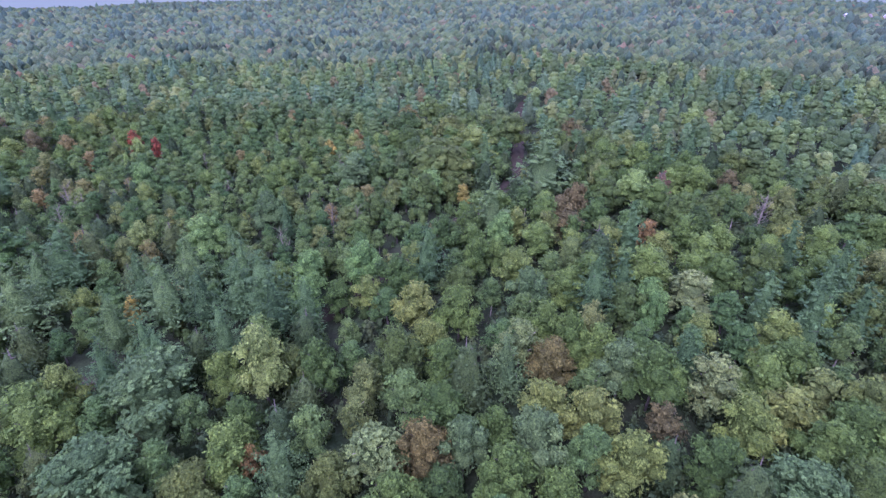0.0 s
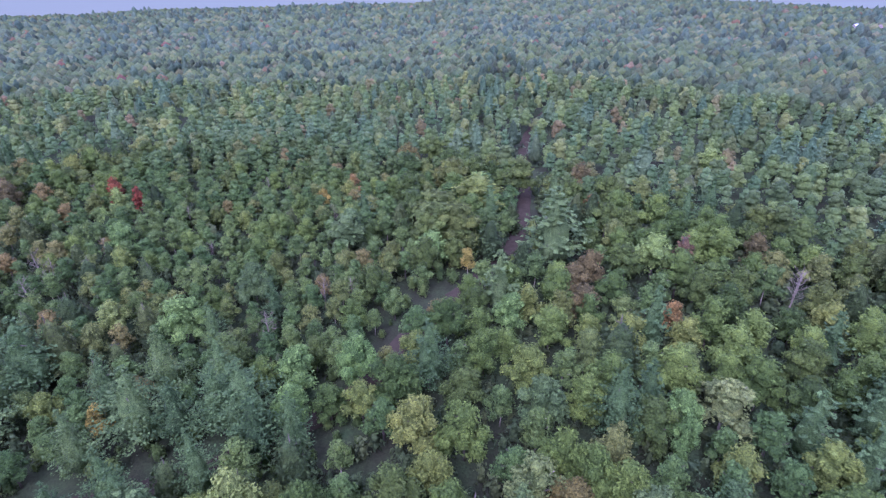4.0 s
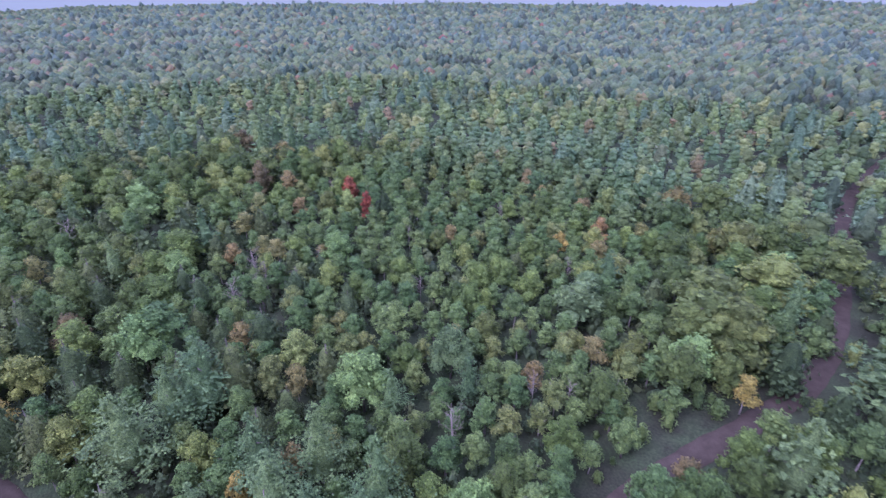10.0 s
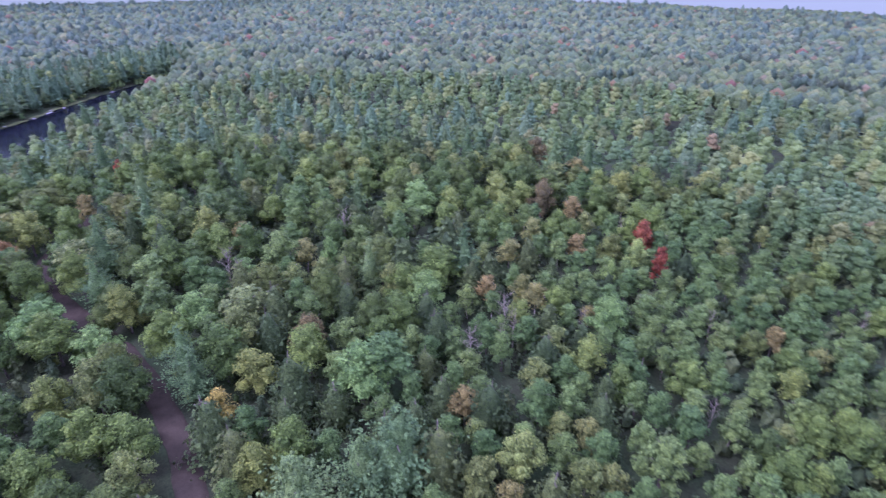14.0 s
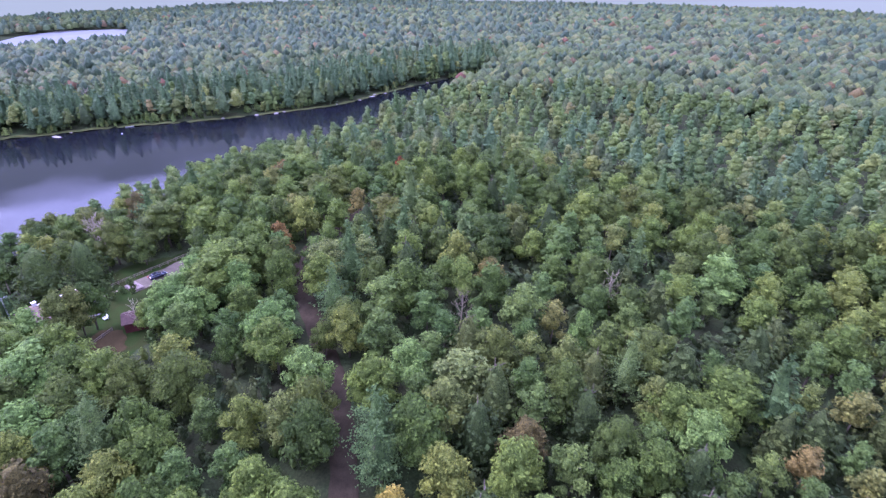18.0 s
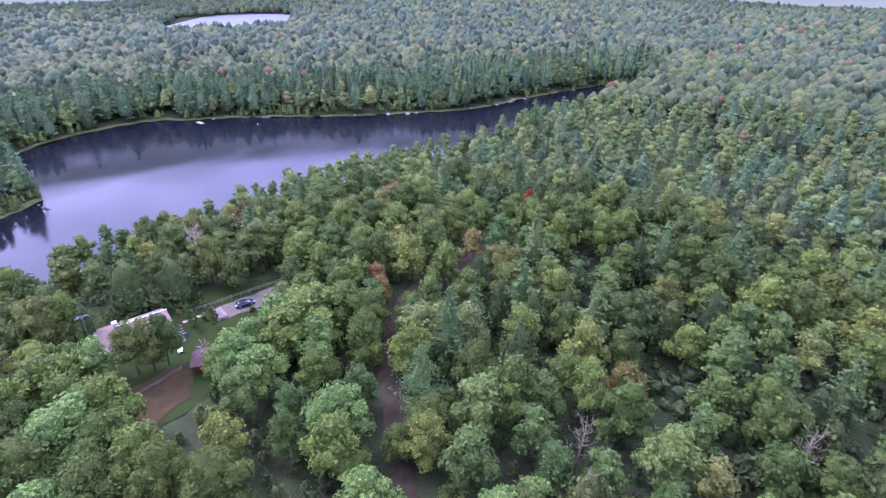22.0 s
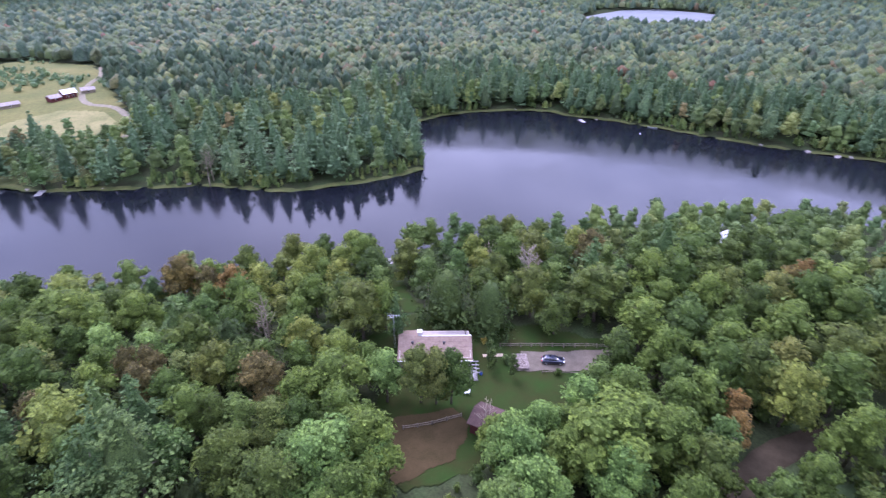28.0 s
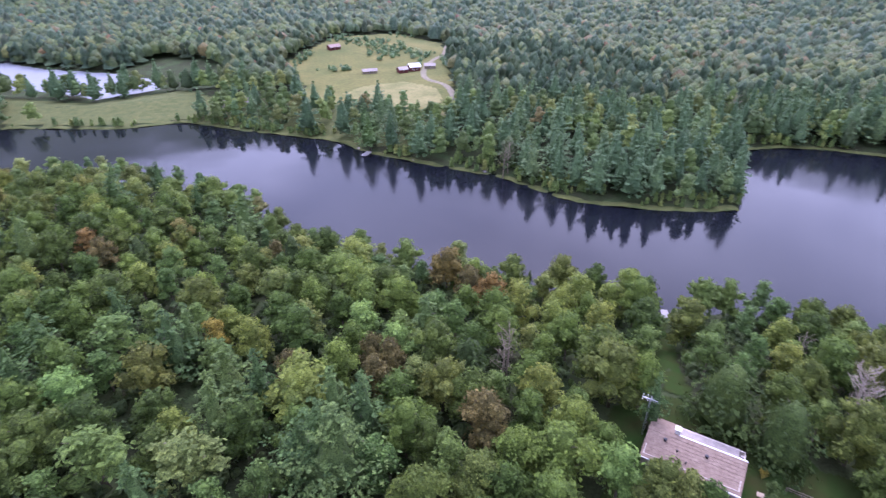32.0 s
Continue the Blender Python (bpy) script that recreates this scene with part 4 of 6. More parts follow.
shed = thing("shed", frame_of(-169.6, 25.2, 10.6, -0.35, 0.94) @ Matrix.Scale(1.4, 4), "small dark-red garden shed with a faded red gable roof", "shed")
for shape in (box(-2.2, -1.7, -0.5, 2.2, -1.58, 2.0), box(-2.2, 1.58, -0.5, 2.2, 1.7, 2.0)):
    part("wall", shape, DARK_SIDING, shed)
for x in (-2.2, 2.08):
    part("wall", prism([(-1.7, -0.5), (1.7, -0.5), (1.7, 2.0), (0, 2.75), (-1.7, 2.0)], x, x + 0.12), DARK_SIDING, shed).rotation_euler = (0, 0, 0)
for ob in list(shed.children)[-2:]:
    ob.data.transform(Matrix.Rotation(radians(90), 4, "Z"))
part("roof", slab([(-2.5, 0, 2.86), (2.5, 0, 2.86), (2.5, -2.05, 1.95), (-2.5, -2.05, 1.95)], 0.09), RED_SHINGLE, shed)
part("roof", slab([(-2.5, 0.01, 2.86), (2.5, 0.01, 2.86), (2.5, 2.05, 1.95), (-2.5, 2.05, 1.95)], 0.09), RED_SHINGLE, shed)
door = part("door", box(-0.6, -1.76, -0.1, 0.4, -1.71, 1.8), DARK_SIDING, shed)
part("handle", rod((0.3, -1.82, 0.9), (0.3, -1.76, 0.9), 0.03), STEEL, door)

chair = thing("lawn_chair", frame_of(-172.5, 15.8, float(height(-172.5, 15.8)) + 0.12, 0.6, 0.8), "white plastic lawn chair on the grass", "chair")
part("seat", box(-0.4, -0.45, 0.38, 0.4, 0.45, 0.45, 0.02), WHITE, chair)
part("backrest", slab([(-0.4, 0.40, 0.46), (0.4, 0.40, 0.46), (0.4, 0.62, 1.15), (-0.4, 0.62, 1.15)], 0.05), WHITE, chair)
for x in (-0.36, 0.36):
    part("armrest", box(x - 0.05, -0.45, 0.62, x + 0.05, 0.45, 0.67), WHITE, chair)
    for y in (-0.4, 0.4):
        part("leg", rod((x, y, -0.05), (x, y, 0.62), 0.03), WHITE, chair)

# the parked car: own x points forwards
CAR = frame_of(-191.3, 20.8, 10.72, -0.70, 0.714)
car = thing("car", CAR, "shiny dark blue hatchback parked on pale gravel", "car")


def car_shell(rows):
    """A body from cross rows: x, half width, low, shoulder height, top height, top half width."""
    verts, faces = [], []
    for x, w, lo, sh, hi, tw in rows:
        verts += [(x, -w * 0.92, lo), (x, -w, (lo + sh) / 2), (x, -w * 0.97, sh), (x, -tw, hi), (x, tw, hi), (x, w * 0.97, sh), (x, w, (lo + sh) / 2), (x, w * 0.92, lo)]
    for i in range(len(rows) - 1):
        for j in range(8):
            a, b = i * 8 + j, i * 8 + (j + 1) % 8
            faces.append((a, b, b + 8, a + 8))
    faces.append(tuple(range(8)))
    faces.append(tuple((len(rows) - 1) * 8 + j for j in range(7, -1, -1)))
    return verts, faces


part("body", car_shell([(-2.25, 0.74, 0.35, 0.72, 0.80, 0.62), (-2.1, 0.86, 0.22, 0.82, 0.92, 0.70), (-1.2, 0.90, 0.20, 0.90, 0.96, 0.74), (0.7, 0.90, 0.20, 0.88, 0.93, 0.74),
                        (1.0, 0.90, 0.20, 0.84, 0.90, 0.76), (1.9, 0.86, 0.22, 0.72, 0.78, 0.70), (2.28, 0.70, 0.34, 0.56, 0.62, 0.56)]), PAINT, car, soft=True)
part("cabin_glass", car_shell([(-1.95, 0.70, 0.88, 0.94, 0.97, 0.64), (-1.45, 0.74, 0.88, 1.20, 1.34, 0.58), (-0.6, 0.76, 0.88, 1.26, 1.43, 0.58), (0.25, 0.75, 0.88, 1.22, 1.38, 0.56), (1.05, 0.72, 0.86, 0.90, 0.93, 0.64)]), GLASS, car, soft=True)
part("roof_panel", slab([(-1.4, -0.56, 1.385), (-0.6, -0.57, 1.455), (0.2, -0.55, 1.405), (0.2, 0.55, 1.405), (-0.6, 0.57, 1.455), (-1.4, 0.56, 1.385)], 0.03), PAINT, car)
for x in (-1.38, 1.38):
    for side in (-1, 1):
        wheel = part("wheel", tube([(x, side * 0.70, 0.32), (x, side * 0.86, 0.32)], [0.18, 0.18], 12), STEEL, car)
        part("tyre", tube([(x, side * 0.69, 0.32), (x, side * 0.72, 0.32), (x, side * 0.89, 0.32), (x, side * 0.915, 0.32)], [0.26, 0.32, 0.32, 0.26], 16), RUBBER, wheel)
        part("rim", tube([(x, side * 0.90, 0.32), (x, side * 0.925, 0.32)], [0.20, 0.17], 10), STEEL, wheel)
for side in (-1, 1):
    part("headlight", box(2.02, side * 0.66 - 0.14, 0.60, 2.2, side * 0.66 + 0.14, 0.71, 0.02), CLEAR_LENS, car)
    part("tail_light", box(-2.27, side * 0.66 - 0.12, 0.66, -2.12, side * 0.66 + 0.12, 0.84, 0.02), RED_LENS, car)
    part("mirror", box(0.55, side * 0.98 - 0.08, 0.92, 0.70, side * 0.98 + 0.08, 1.06, 0.02), PAINT, car)

# split firewood in long rows
woodpile = thing("woodpile", frame_of(-186.4, 16.7, 10.45, 0.62, 0.78), "long stacked rows of pale split firewood", "woodpile")
log_meshes = []
rr = random.Random(4)
for k in range(4):
    w = [rr.uniform(0.09, 0.15) for _ in range(5)]
    prof = [(w[j] * math.cos(j * 1.257), w[j] * math.sin(j * 1.257)) for j in range(5)]
    bm = prism(prof, -0.22, 0.22)
    log_meshes.append(bpy.data.meshes.new("log"))
    bm.to_mesh(log_meshes[-1])
    bm.free()
    log_meshes[-1].materials.append(LOG_WOOD)
for row in range(4):
    for k in range(18):
        for lay in range(3):
            ob = new("log", log_meshes[rr.randrange(4)])
            ob.parent = woodpile
            ob.matrix_basis = pose(-2.1 + k * 0.24 + rr.uniform(-0.03, 0.03), -1.1 + row * 0.72 + rr.uniform(-0.06, 0.06), 0.12 + lay * 0.26 + rr.uniform(-0.02, 0.05), rr.uniform(-5, 5), rr.uniform(0, 360), rr.uniform(-9, 9)) @ Matrix.Diagonal((1.25, 1.5, 1.25, 1))


def fence(line, gap, rails, label, high=1.1):
    x, y = line[0]
    f = thing("fence", pose(0, 0, 0), label, "fence")
    pts = []
    for (ax, ay), (bx, by) in zip(line, line[1:]):
        n = max(1, round(math.hypot(bx - ax, by - ay) / gap))
        pts += [(ax + (bx - ax) * i / n, ay + (by - ay) * i / n) for i in range(n)]
    pts.append(line[-1])
    zs = [float(height(px, py)) + 0.1 for px, py in pts]
    for (px, py), z in zip(pts, zs):
        part("post", box(px - 0.09, py - 0.09, z - 0.5, px + 0.09, py + 0.09, z + high, 0.02), FENCE_WOOD, f)
    for i in range(len(pts) - 1):
        for h in rails:
            part("rail", tube([(*pts[i], zs[i] + h), (*pts[i + 1], zs[i + 1] + h)], [0.07, 0.07], 6), FENCE_WOOD, f)
    return f


fence([(-187.0, 10.4), (-193.5, 16.0), (-200.2, 22.3), (-203.0, 25.5), (-203.4, 30.5)], 2.3, (0.5, 0.95), "brown wooden rail fence along the parking place")
fence([(-158.0, 15.2), (-162.5, 17.6), (-167.6, 19.6)], 2.3, (0.45, 0.9), "brown wooden rail fence round a bare dirt patch")
fence([(-187.5, 21.4), (-191.5, 25.2), (-196.0, 29.6)], 2.4, (0.35,), "low weathered log edging along the gravel", 0.5)

walkway = thing("boardwalk", frame_of(-182.4, 10.0, float(height(-184, 11)) + 0.14, -0.77, 0.64), "narrow tan plank walkway from the deck across the grass", "boardwalk")
for i in range(13):
    part("plank", box(i * 0.32, -0.45, 0.0, i * 0.32 + 0.28, 0.45, 0.07), TAN_WOOD, walkway)
DIRT_PATCH = [(-149, 25), (-152, 15), (-159, 12), (-168, 17), (-168, 22), (-160, 26)]
sheet("bare_patch", DIRT_PATCH, DIRT, 0.2, 0.3, "bare reddish-brown dirt under the trees", "dirt patch")


def bush(name, x, y, wide, tall, mat, label, seed=0, size=0.3, count=90):
    q = round_crown(500 + seed, tall, wide, 0.05, 6, count, size)
    ob = new(name, poly_mesh(name, q[0], q[1], q[2], mat, soft=q[3]))
    ob.matrix_basis = pose(x, y, float(height(x, y)) + 0.05, 0, 0, seed * 40)
    return tagged(ob, label, "shrub")


bush("flower_bush", -185.6, 7.0, 1.0, 1.2, LEAF["yellow"], "clump of orange-yellow flowers by the house", 1, 0.22)
bush("flower_bush", -183.4, 3.6, 0.6, 1.0, LEAF["yellow"], "clump of yellow flowers at the house corner", 2, 0.2)
bush("shrub", -184.2, 14.6, 1.0, 2.2, LEAF["mint"], "pale grey-green shrub beside the firewood", 3)
bush("shrub", -181.4, 13.2, 0.7, 1.6, LEAF["oak"], "brownish flower-bed shrub by the walkway", 4)
bush("shrub", -189.5, 23.6, 1.0, 1.2, LEAF["oak"], "low dark shrub at the edge of the gravel", 5)
bush("shrub", -193.0, 27.0, 1.0, 1.1, LEAF["birch"], "low weedy shrub at the edge of the gravel", 6)
bush("shrub", -179.0, 2.4, 0.7, 0.9, LEAF["mint"], "white-flowering shrub behind the house", 7)
bush("shrub", -181.0, 4.6, 0.7, 0.9, LEAF["mint"], "white-flowering shrub behind the house", 8)
for x, y in ((-180.6, 14.2), (-182.4, 18.3), (-182.2, 12.3)):
    bush("column_cedar", x, y, 1.25, 6.4, LEAF["cedar"], "slim dark-green columnar cedar in the garden", 9, 0.28, 300)

# trees set one by one: east, north, height, crown width
PLACED = {}
PLACED.setdefault("cedar", []).extend([(-200.5, -38.3, 8.0, 6.9), (-197.7, -53.2, 9.0, 6.5), (-184.6, -3.8, 12.0, 11.1), (-189.6, 4.6, 11.0, 9.2), (-197.0, -24.9, 10.0, 8.7)])
PLACED.setdefault("poplar", []).extend([(-219.5, -34.4, 12.0, 8.9), (-156.4, 82.4, 14.0, 11.5), (-174.6, 123.4, 15.0, 11.6), (-141.8, 137.9, 14.0, 9.2), (-100.0, 110.6, 14.0, 15.1), (-125.0, 1.5, 13.0, 8.3), (-78.7, -34.8, 13.0, 12.9), (-86.1, -4.2, 13.0, 13.0), (-149.8, 109.4, 14.0, 11.0), (-77.4, 126.2, 12.0, 7.6), (-58.4, 132.5, 12.0, 8.1)])
PLACED.setdefault("bare", []).extend([(-216.4, -22.1, 10.0, 9.0), (-208.8, -1.7, 15.0, 10.4), (-204.6, 2.2, 14.0, 9.0), (-212.6, -4.8, 14.0, 9.0), (-167.3, 25.8, 9.0, 6.5), (-306.1, -182.3, 16.0, 12.5), (-405.2, -100.6, 14.0, 16.4)])
PLACED.setdefault("spire", []).extend([(-171.4, -69.2, 6.0, 3.6), (-167.8, -74.4, 5.0, 2.4), (-172.7, -63.6, 5.0, 1.9)])
PLACED.setdefault("rusty", []).extend([(-177.9, -61.7, 7.0, 2.9)])
PLACED.setdefault("pale", []).extend([(-153.9, -82.7, 10.0, 8.5), (-174.5, 68.6, 14.0, 11.5), (-176.4, 77.0, 13.5, 9.5), (-132.0, 96.2, 13.0, 13.6), (-9.3, 52.4, 12.0, 11.5), (12.5, 72.9, 13.0, 8.9), (40.0, 63.3, 13.0, 10.3), (46.2, 87.9, 12.0, 11.5), (-133.4, -17.3, 12.0, 6.8), (-99.2, -1.7, 13.0, 13.2)])
PLACED.setdefault("maple", []).extend([(-123.5, -75.5, 13.0, 20.7), (-183.8, -45.9, 12.0, 10.4), (-168.6, 16.0, 13.6, 8.5), (-146.5, 21.2, 15.0, 13.6), (-180.3, 43.1, 13.0, 10.8), (-180.1, 50.7, 14.0, 11.2), (-168.7, 41.4, 12.0, 10.0), (-205.8, 30.5, 14.0, 13.4), (-211.0, 36.8, 14.0, 13.6), (-284.6, 29.7, 15.0, 28.6), (-241.7, 22.5, 14.0, 15.7), (-193.1, 49.0, 13.0, 10.6), (-156.3, -1.2, 14.0, 10.2), (-172.4, -9.5, 14.0, 9.1), (-114.0, -15.3, 14.0, 15.7), (-174.1, 45.1, 16.0, 25.2), (9.7, 178.1, 16.0, 19.6), (54.9, 53.6, 13.0, 11.9), (53.1, 66.9, 13.0, 10.8), (-151.5, 5.2, 15.0, 14.3), (-154.1, -10.0, 14.0, 9.5), (-119.9, -63.7, 13.0, 17.6)])
PLACED.setdefault("maple", []).extend([(-143.0, 8.8, 12.0, 8.8), (-208.3, 45.5, 14.0, 11.9), (-130.2, -4.6, 14.0, 11.7), (-145.5, 4.0, 14.0, 10.4), (-243.6, 51.4, 15.0, 16.3), (-223.0, 50.2, 14.0, 13.1), (-122.1, 135.9, 13.0, 13.5), (-120.2, 126.6, 13.0, 9.8), (7.1, 103.1, 12.0, 8.5), (21.1, 74.6, 13.0, 8.3), (-20.1, 69.8, 13.0, 8.9), (24.0, 49.7, 13.0, 9.9), (34.2, 48.6, 13.0, 9.5), (-62.0, 62.3, 13.0, 12.3)])
PLACED.setdefault("yellowgreen", []).extend([(-164.6, 11.8, 14.0, 9.0), (-139.4, 6.1, 12.0, 9.2), (-124.8, 92.7, 14.0, 10.6), (-71.3, 110.3, 11.0, 6.9), (-12.0, 65.7, 12.0, 7.7), (-106.5, -52.5, 12.0, 11.3), (-113.4, -37.5, 12.0, 10.1), (-123.1, 125.2, 12.0, 6.9)])
PLACED.setdefault("bright", []).extend([(-139.6, 19.5, 14.0, 12.3), (-180.6, 35.9, 12.0, 10.8), (-141.5, 118.8, 13.0, 6.0), (-157.0, 152.6, 14.0, 12.6), (-151.7, 60.0, 13.0, 12.6), (-138.3, 68.6, 12.0, 9.9), (-143.3, 19.5, 14.0, 18.8), (-127.7, 26.8, 13.0, 12.5), (-54.4, 114.4, 14.0, 11.1), (-27.2, 98.8, 13.0, 9.1), (-16.1, 100.4, 14.0, 8.9), (13.5, 115.2, 12.0, 8.3), (-3.3, 145.0, 12.0, 11.3), (-114.5, 128.6, 13.0, 9.0), (-100.5, 106.5, 14.0, 12.2), (36.8, 81.3, 12.0, 4.6), (38.0, 86.0, 12.0, 8.2), (10.5, 181.6, 15.0, 14.3), (-76.3, -19.2, 12.0, 12.9), (-124.7, -36.9, 12.0, 10.1), (-169.5, 49.0, 13.0, 10.5), (-130.8, -27.7, 12.0, 9.4), (-159.5, 42.6, 13.0, 10.5), (-136.8, 87.2, 13.0, 9.9)])
PLACED.setdefault("bright", []).extend([(-86.2, 152.0, 12.0, 9.2), (-26.5, 90.3, 12.0, 7.2)])
PLACED.setdefault("oak", []).extend([(-209.1, 17.7, 15.0, 16.7), (-198.9, 14.8, 11.0, 9.2), (-142.1, -10.9, 13.0, 10.5), (-168.3, -18.7, 14.0, 13.1), (-135.7, 48.0, 14.0, 11.7), (-136.1, 39.3, 14.0, 10.7), (-136.8, 101.8, 14.0, 10.8), (-1.9, 154.8, 16.0, 19.7), (24.8, 194.3, 16.0, 15.7), (-1.6, 163.3, 16.0, 21.5), (-167.7, -11.3, 15.0, 14.0), (-157.0, -56.4, 12.0, 10.8), (-204.8, 51.6, 14.0, 11.5), (-131.2, 8.7, 13.0, 11.5), (-219.7, 60.2, 14.0, 13.7), (-133.6, -1.3, 12.0, 6.9), (-76.2, -8.7, 13.0, 13.0), (-149.3, 70.2, 9.0, 6.2), (-154.1, 73.8, 11.0, 9.4), (-126.7, 111.9, 14.0, 9.3), (3.0, 154.1, 16.0, 16.1), (-7.6, 71.1, 14.0, 9.7)])
PLACED.setdefault("orange", []).extend([(-191.5, 55.4, 10.0, 5.7), (-194.3, 53.4, 11.0, 5.7), (-26.1, 53.3, 9.0, 4.3), (-57.7, -79.7, 11.0, 7.2)])
PLACED.setdefault("pine", []).extend([(-120.0, 2.0, 19.0, 18.7), (-123.2, 82.0, 15.0, 10.5), (-372.1, 81.6, 17.0, 13.5), (-130.1, 123.5, 15.0, 8.9), (27.6, 144.3, 21.0, 25.1), (-80.4, 87.8, 18.0, 19.4), (-45.6, 88.8, 15.0, 10.0), (-81.9, 97.5, 15.0, 11.2), (-79.5, 102.3, 18.0, 29.9), (-52.6, 89.2, 17.0, 15.9), (-33.8, 89.3, 18.0, 15.9), (29.0, 152.4, 20.0, 18.9), (-39.1, 90.7, 16.0, 11.2), (-117.4, -0.9, 18.0, 15.6), (-123.9, -6.5, 17.0, 10.4), (-90.6, -28.8, 16.0, 11.9), (-91.3, -103.6, 16.0, 17.3), (-54.0, -110.4, 15.0, 24.3), (-56.6, -142.7, 13.0, 10.8), (-101.5, -20.4, 15.0, 11.0), (-171.9, -4.7, 13.0, 5.9), (-132.9, -180.0, 17.0, 17.7), (-155.1, -189.2, 14.0, 10.5), (-131.9, -197.7, 15.0, 15.3)])
PLACED.setdefault("pine", []).extend([(-156.2, -198.9, 13.0, 11.6), (-137.7, -34.1, 14.0, 11.0)])
PLACED.setdefault("brown", []).extend([(-129.4, -22.8, 12.0, 7.9), (-126.2, -25.0, 12.0, 6.8), (30.1, 122.2, 9.0, 11.2), (-118.0, 103.8, 11.0, 8.0), (29.8, 131.4, 9.0, 12.7), (-126.5, -18.4, 12.0, 7.8), (-143.2, -5.3, 13.0, 10.7)])
PLACED.setdefault("dead", []).extend([(-151.6, -22.7, 14.0, 5.2), (-151.3, 97.3, 13.0, 5.5), (-152.5, 127.9, 14.0, 4.3), (-36.3, 112.6, 11.0, 2.8), (-99.9, 137.9, 12.0, 4.2), (-94.8, 125.8, 12.0, 3.2), (78.2, 125.2, 12.0, 9.1), (75.9, 121.5, 13.0, 10.5), (-149.5, -18.5, 14.0, 4.0), (-182.5, -140.2, 15.0, 10.1), (-185.0, -143.4, 14.0, 8.5)])
PLACED.setdefault("lime", []).extend([(-163.6, 98.8, 14.0, 7.0), (-99.3, 176.0, 12.0, 7.2), (-98.3, 166.3, 10.0, 3.8), (-28.5, 68.8, 17.0, 9.9), (50.7, 138.5, 14.0, 13.1), (93.8, 208.2, 13.0, 14.3), (-71.4, 118.0, 11.0, 7.6)])
PLACED.setdefault("red", []).extend([(-241.4, 85.1, 12.0, 5.0), (-94.3, 178.2, 11.0, 5.0), (-105.2, 185.4, 11.5, 7.0), (-33.1, 50.9, 8.0, 3.5)])
PLACED.setdefault("orangegreen", []).extend([(-125.6, 67.3, 13.0, 9.0), (-166.4, 14.2, 14.0, 7.5)])
PLACED.setdefault("hemlock", []).extend([(-185.7, 82.1, 14.0, 6.4), (-182.8, 88.8, 14.0, 6.3), (-185.2, 95.5, 14.0, 7.0), (-210.7, 112.0, 14.0, 7.5), (-223.2, 126.9, 14.0, 8.2), (-76.4, 107.0, 15.0, 9.4), (-104.8, 95.8, 14.0, 9.2), (3.9, 65.8, 15.0, 9.1), (32.3, 102.1, 14.0, 11.6)])
PLACED.setdefault("mint", []).extend([(-26.0, 157.7, 13.0, 9.9), (-43.8, 128.2, 13.0, 9.5), (-26.1, 153.4, 13.0, 12.8), (-44.0, 64.8, 15.0, 17.8), (-45.3, 50.2, 14.0, 17.3), (2.7, 53.1, 13.0, 8.3), (43.1, 44.4, 13.0, 12.9), (15.9, 88.9, 13.0, 9.4), (27.5, 67.5, 13.0, 9.7), (12.4, 53.2, 14.0, 9.8)])
PLACED.setdefault("yellow", []).extend([(-60.0, 90.3, 9.0, 4.9), (5.5, 141.1, 9.0, 5.6), (-37.5, 180.1, 10.0, 4.4), (-109.9, 84.5, 9.0, 6.4), (-96.6, -34.5, 11.0, 5.6)])
PLACED.setdefault("rust", []).extend([(57.9, 138.8, 13.0, 7.7)])
PLACED["bright"] += [(-160.0, 7.8, 13.0, 10.0), (-188.0, 38.8, 12.0, 9.0), (-174.5, 32.6, 8.5, 7.0), (-163.0, 37.0, 13.0, 9.5), (-169.5, 35.0, 13.0, 9.5), (-164.0, 34.5, 14.0, 10.0)]
PLACED["oak"] += [(-13.0, 207.0, 14.0, 13.0), (-4.0, 228.0, 14.0, 13.0), (-12.0, 188.0, 13.0, 12.0), (3.0, 197.0, 15.0, 14.0), (-9.0, 173.0, 13.0, 12.0), (2.0, 213.0, 14.0, 13.0), (11.0, 204.0, 14.0, 12.0), (-14.0, 222.0, 13.0, 12.0)]
PLACED["maple"] += [(-183.5, 41.0, 15.0, 11.0), (-165.5, 29.5, 9.5, 7.5), (-173.5, 36.5, 11.0, 8.0)]
PLACED["pine"] += [(-46.0, 71.5, 15.0, 9.0), (-54.0, 69.5, 15.0, 9.5), (-59.3, 93.6, 17.0, 9.5), (-51.0, 98.0, 18.0, 10.0), (-40.0, 96.5, 18.0, 10.0), (-30.5, 84.0, 16.0, 9.0), (-49.6, 74.5, 16.0, 9.0), (-38.0, 78.0, 15.0, 8.5), (-60.0, 83.0, 15.0, 9.0)]
PLACED["pine"] += [(-119.7, -9.0, 17.0, 10.0), (-101.2, -10.6, 16.0, 9.5), (-92.5, -32.9, 15.0, 9.0), (-94.4, -81.7, 17.0, 10.0), (-114.5, -1.7, 14.0, 8.0), (-124.2, -12.5, 13.0, 7.5)]
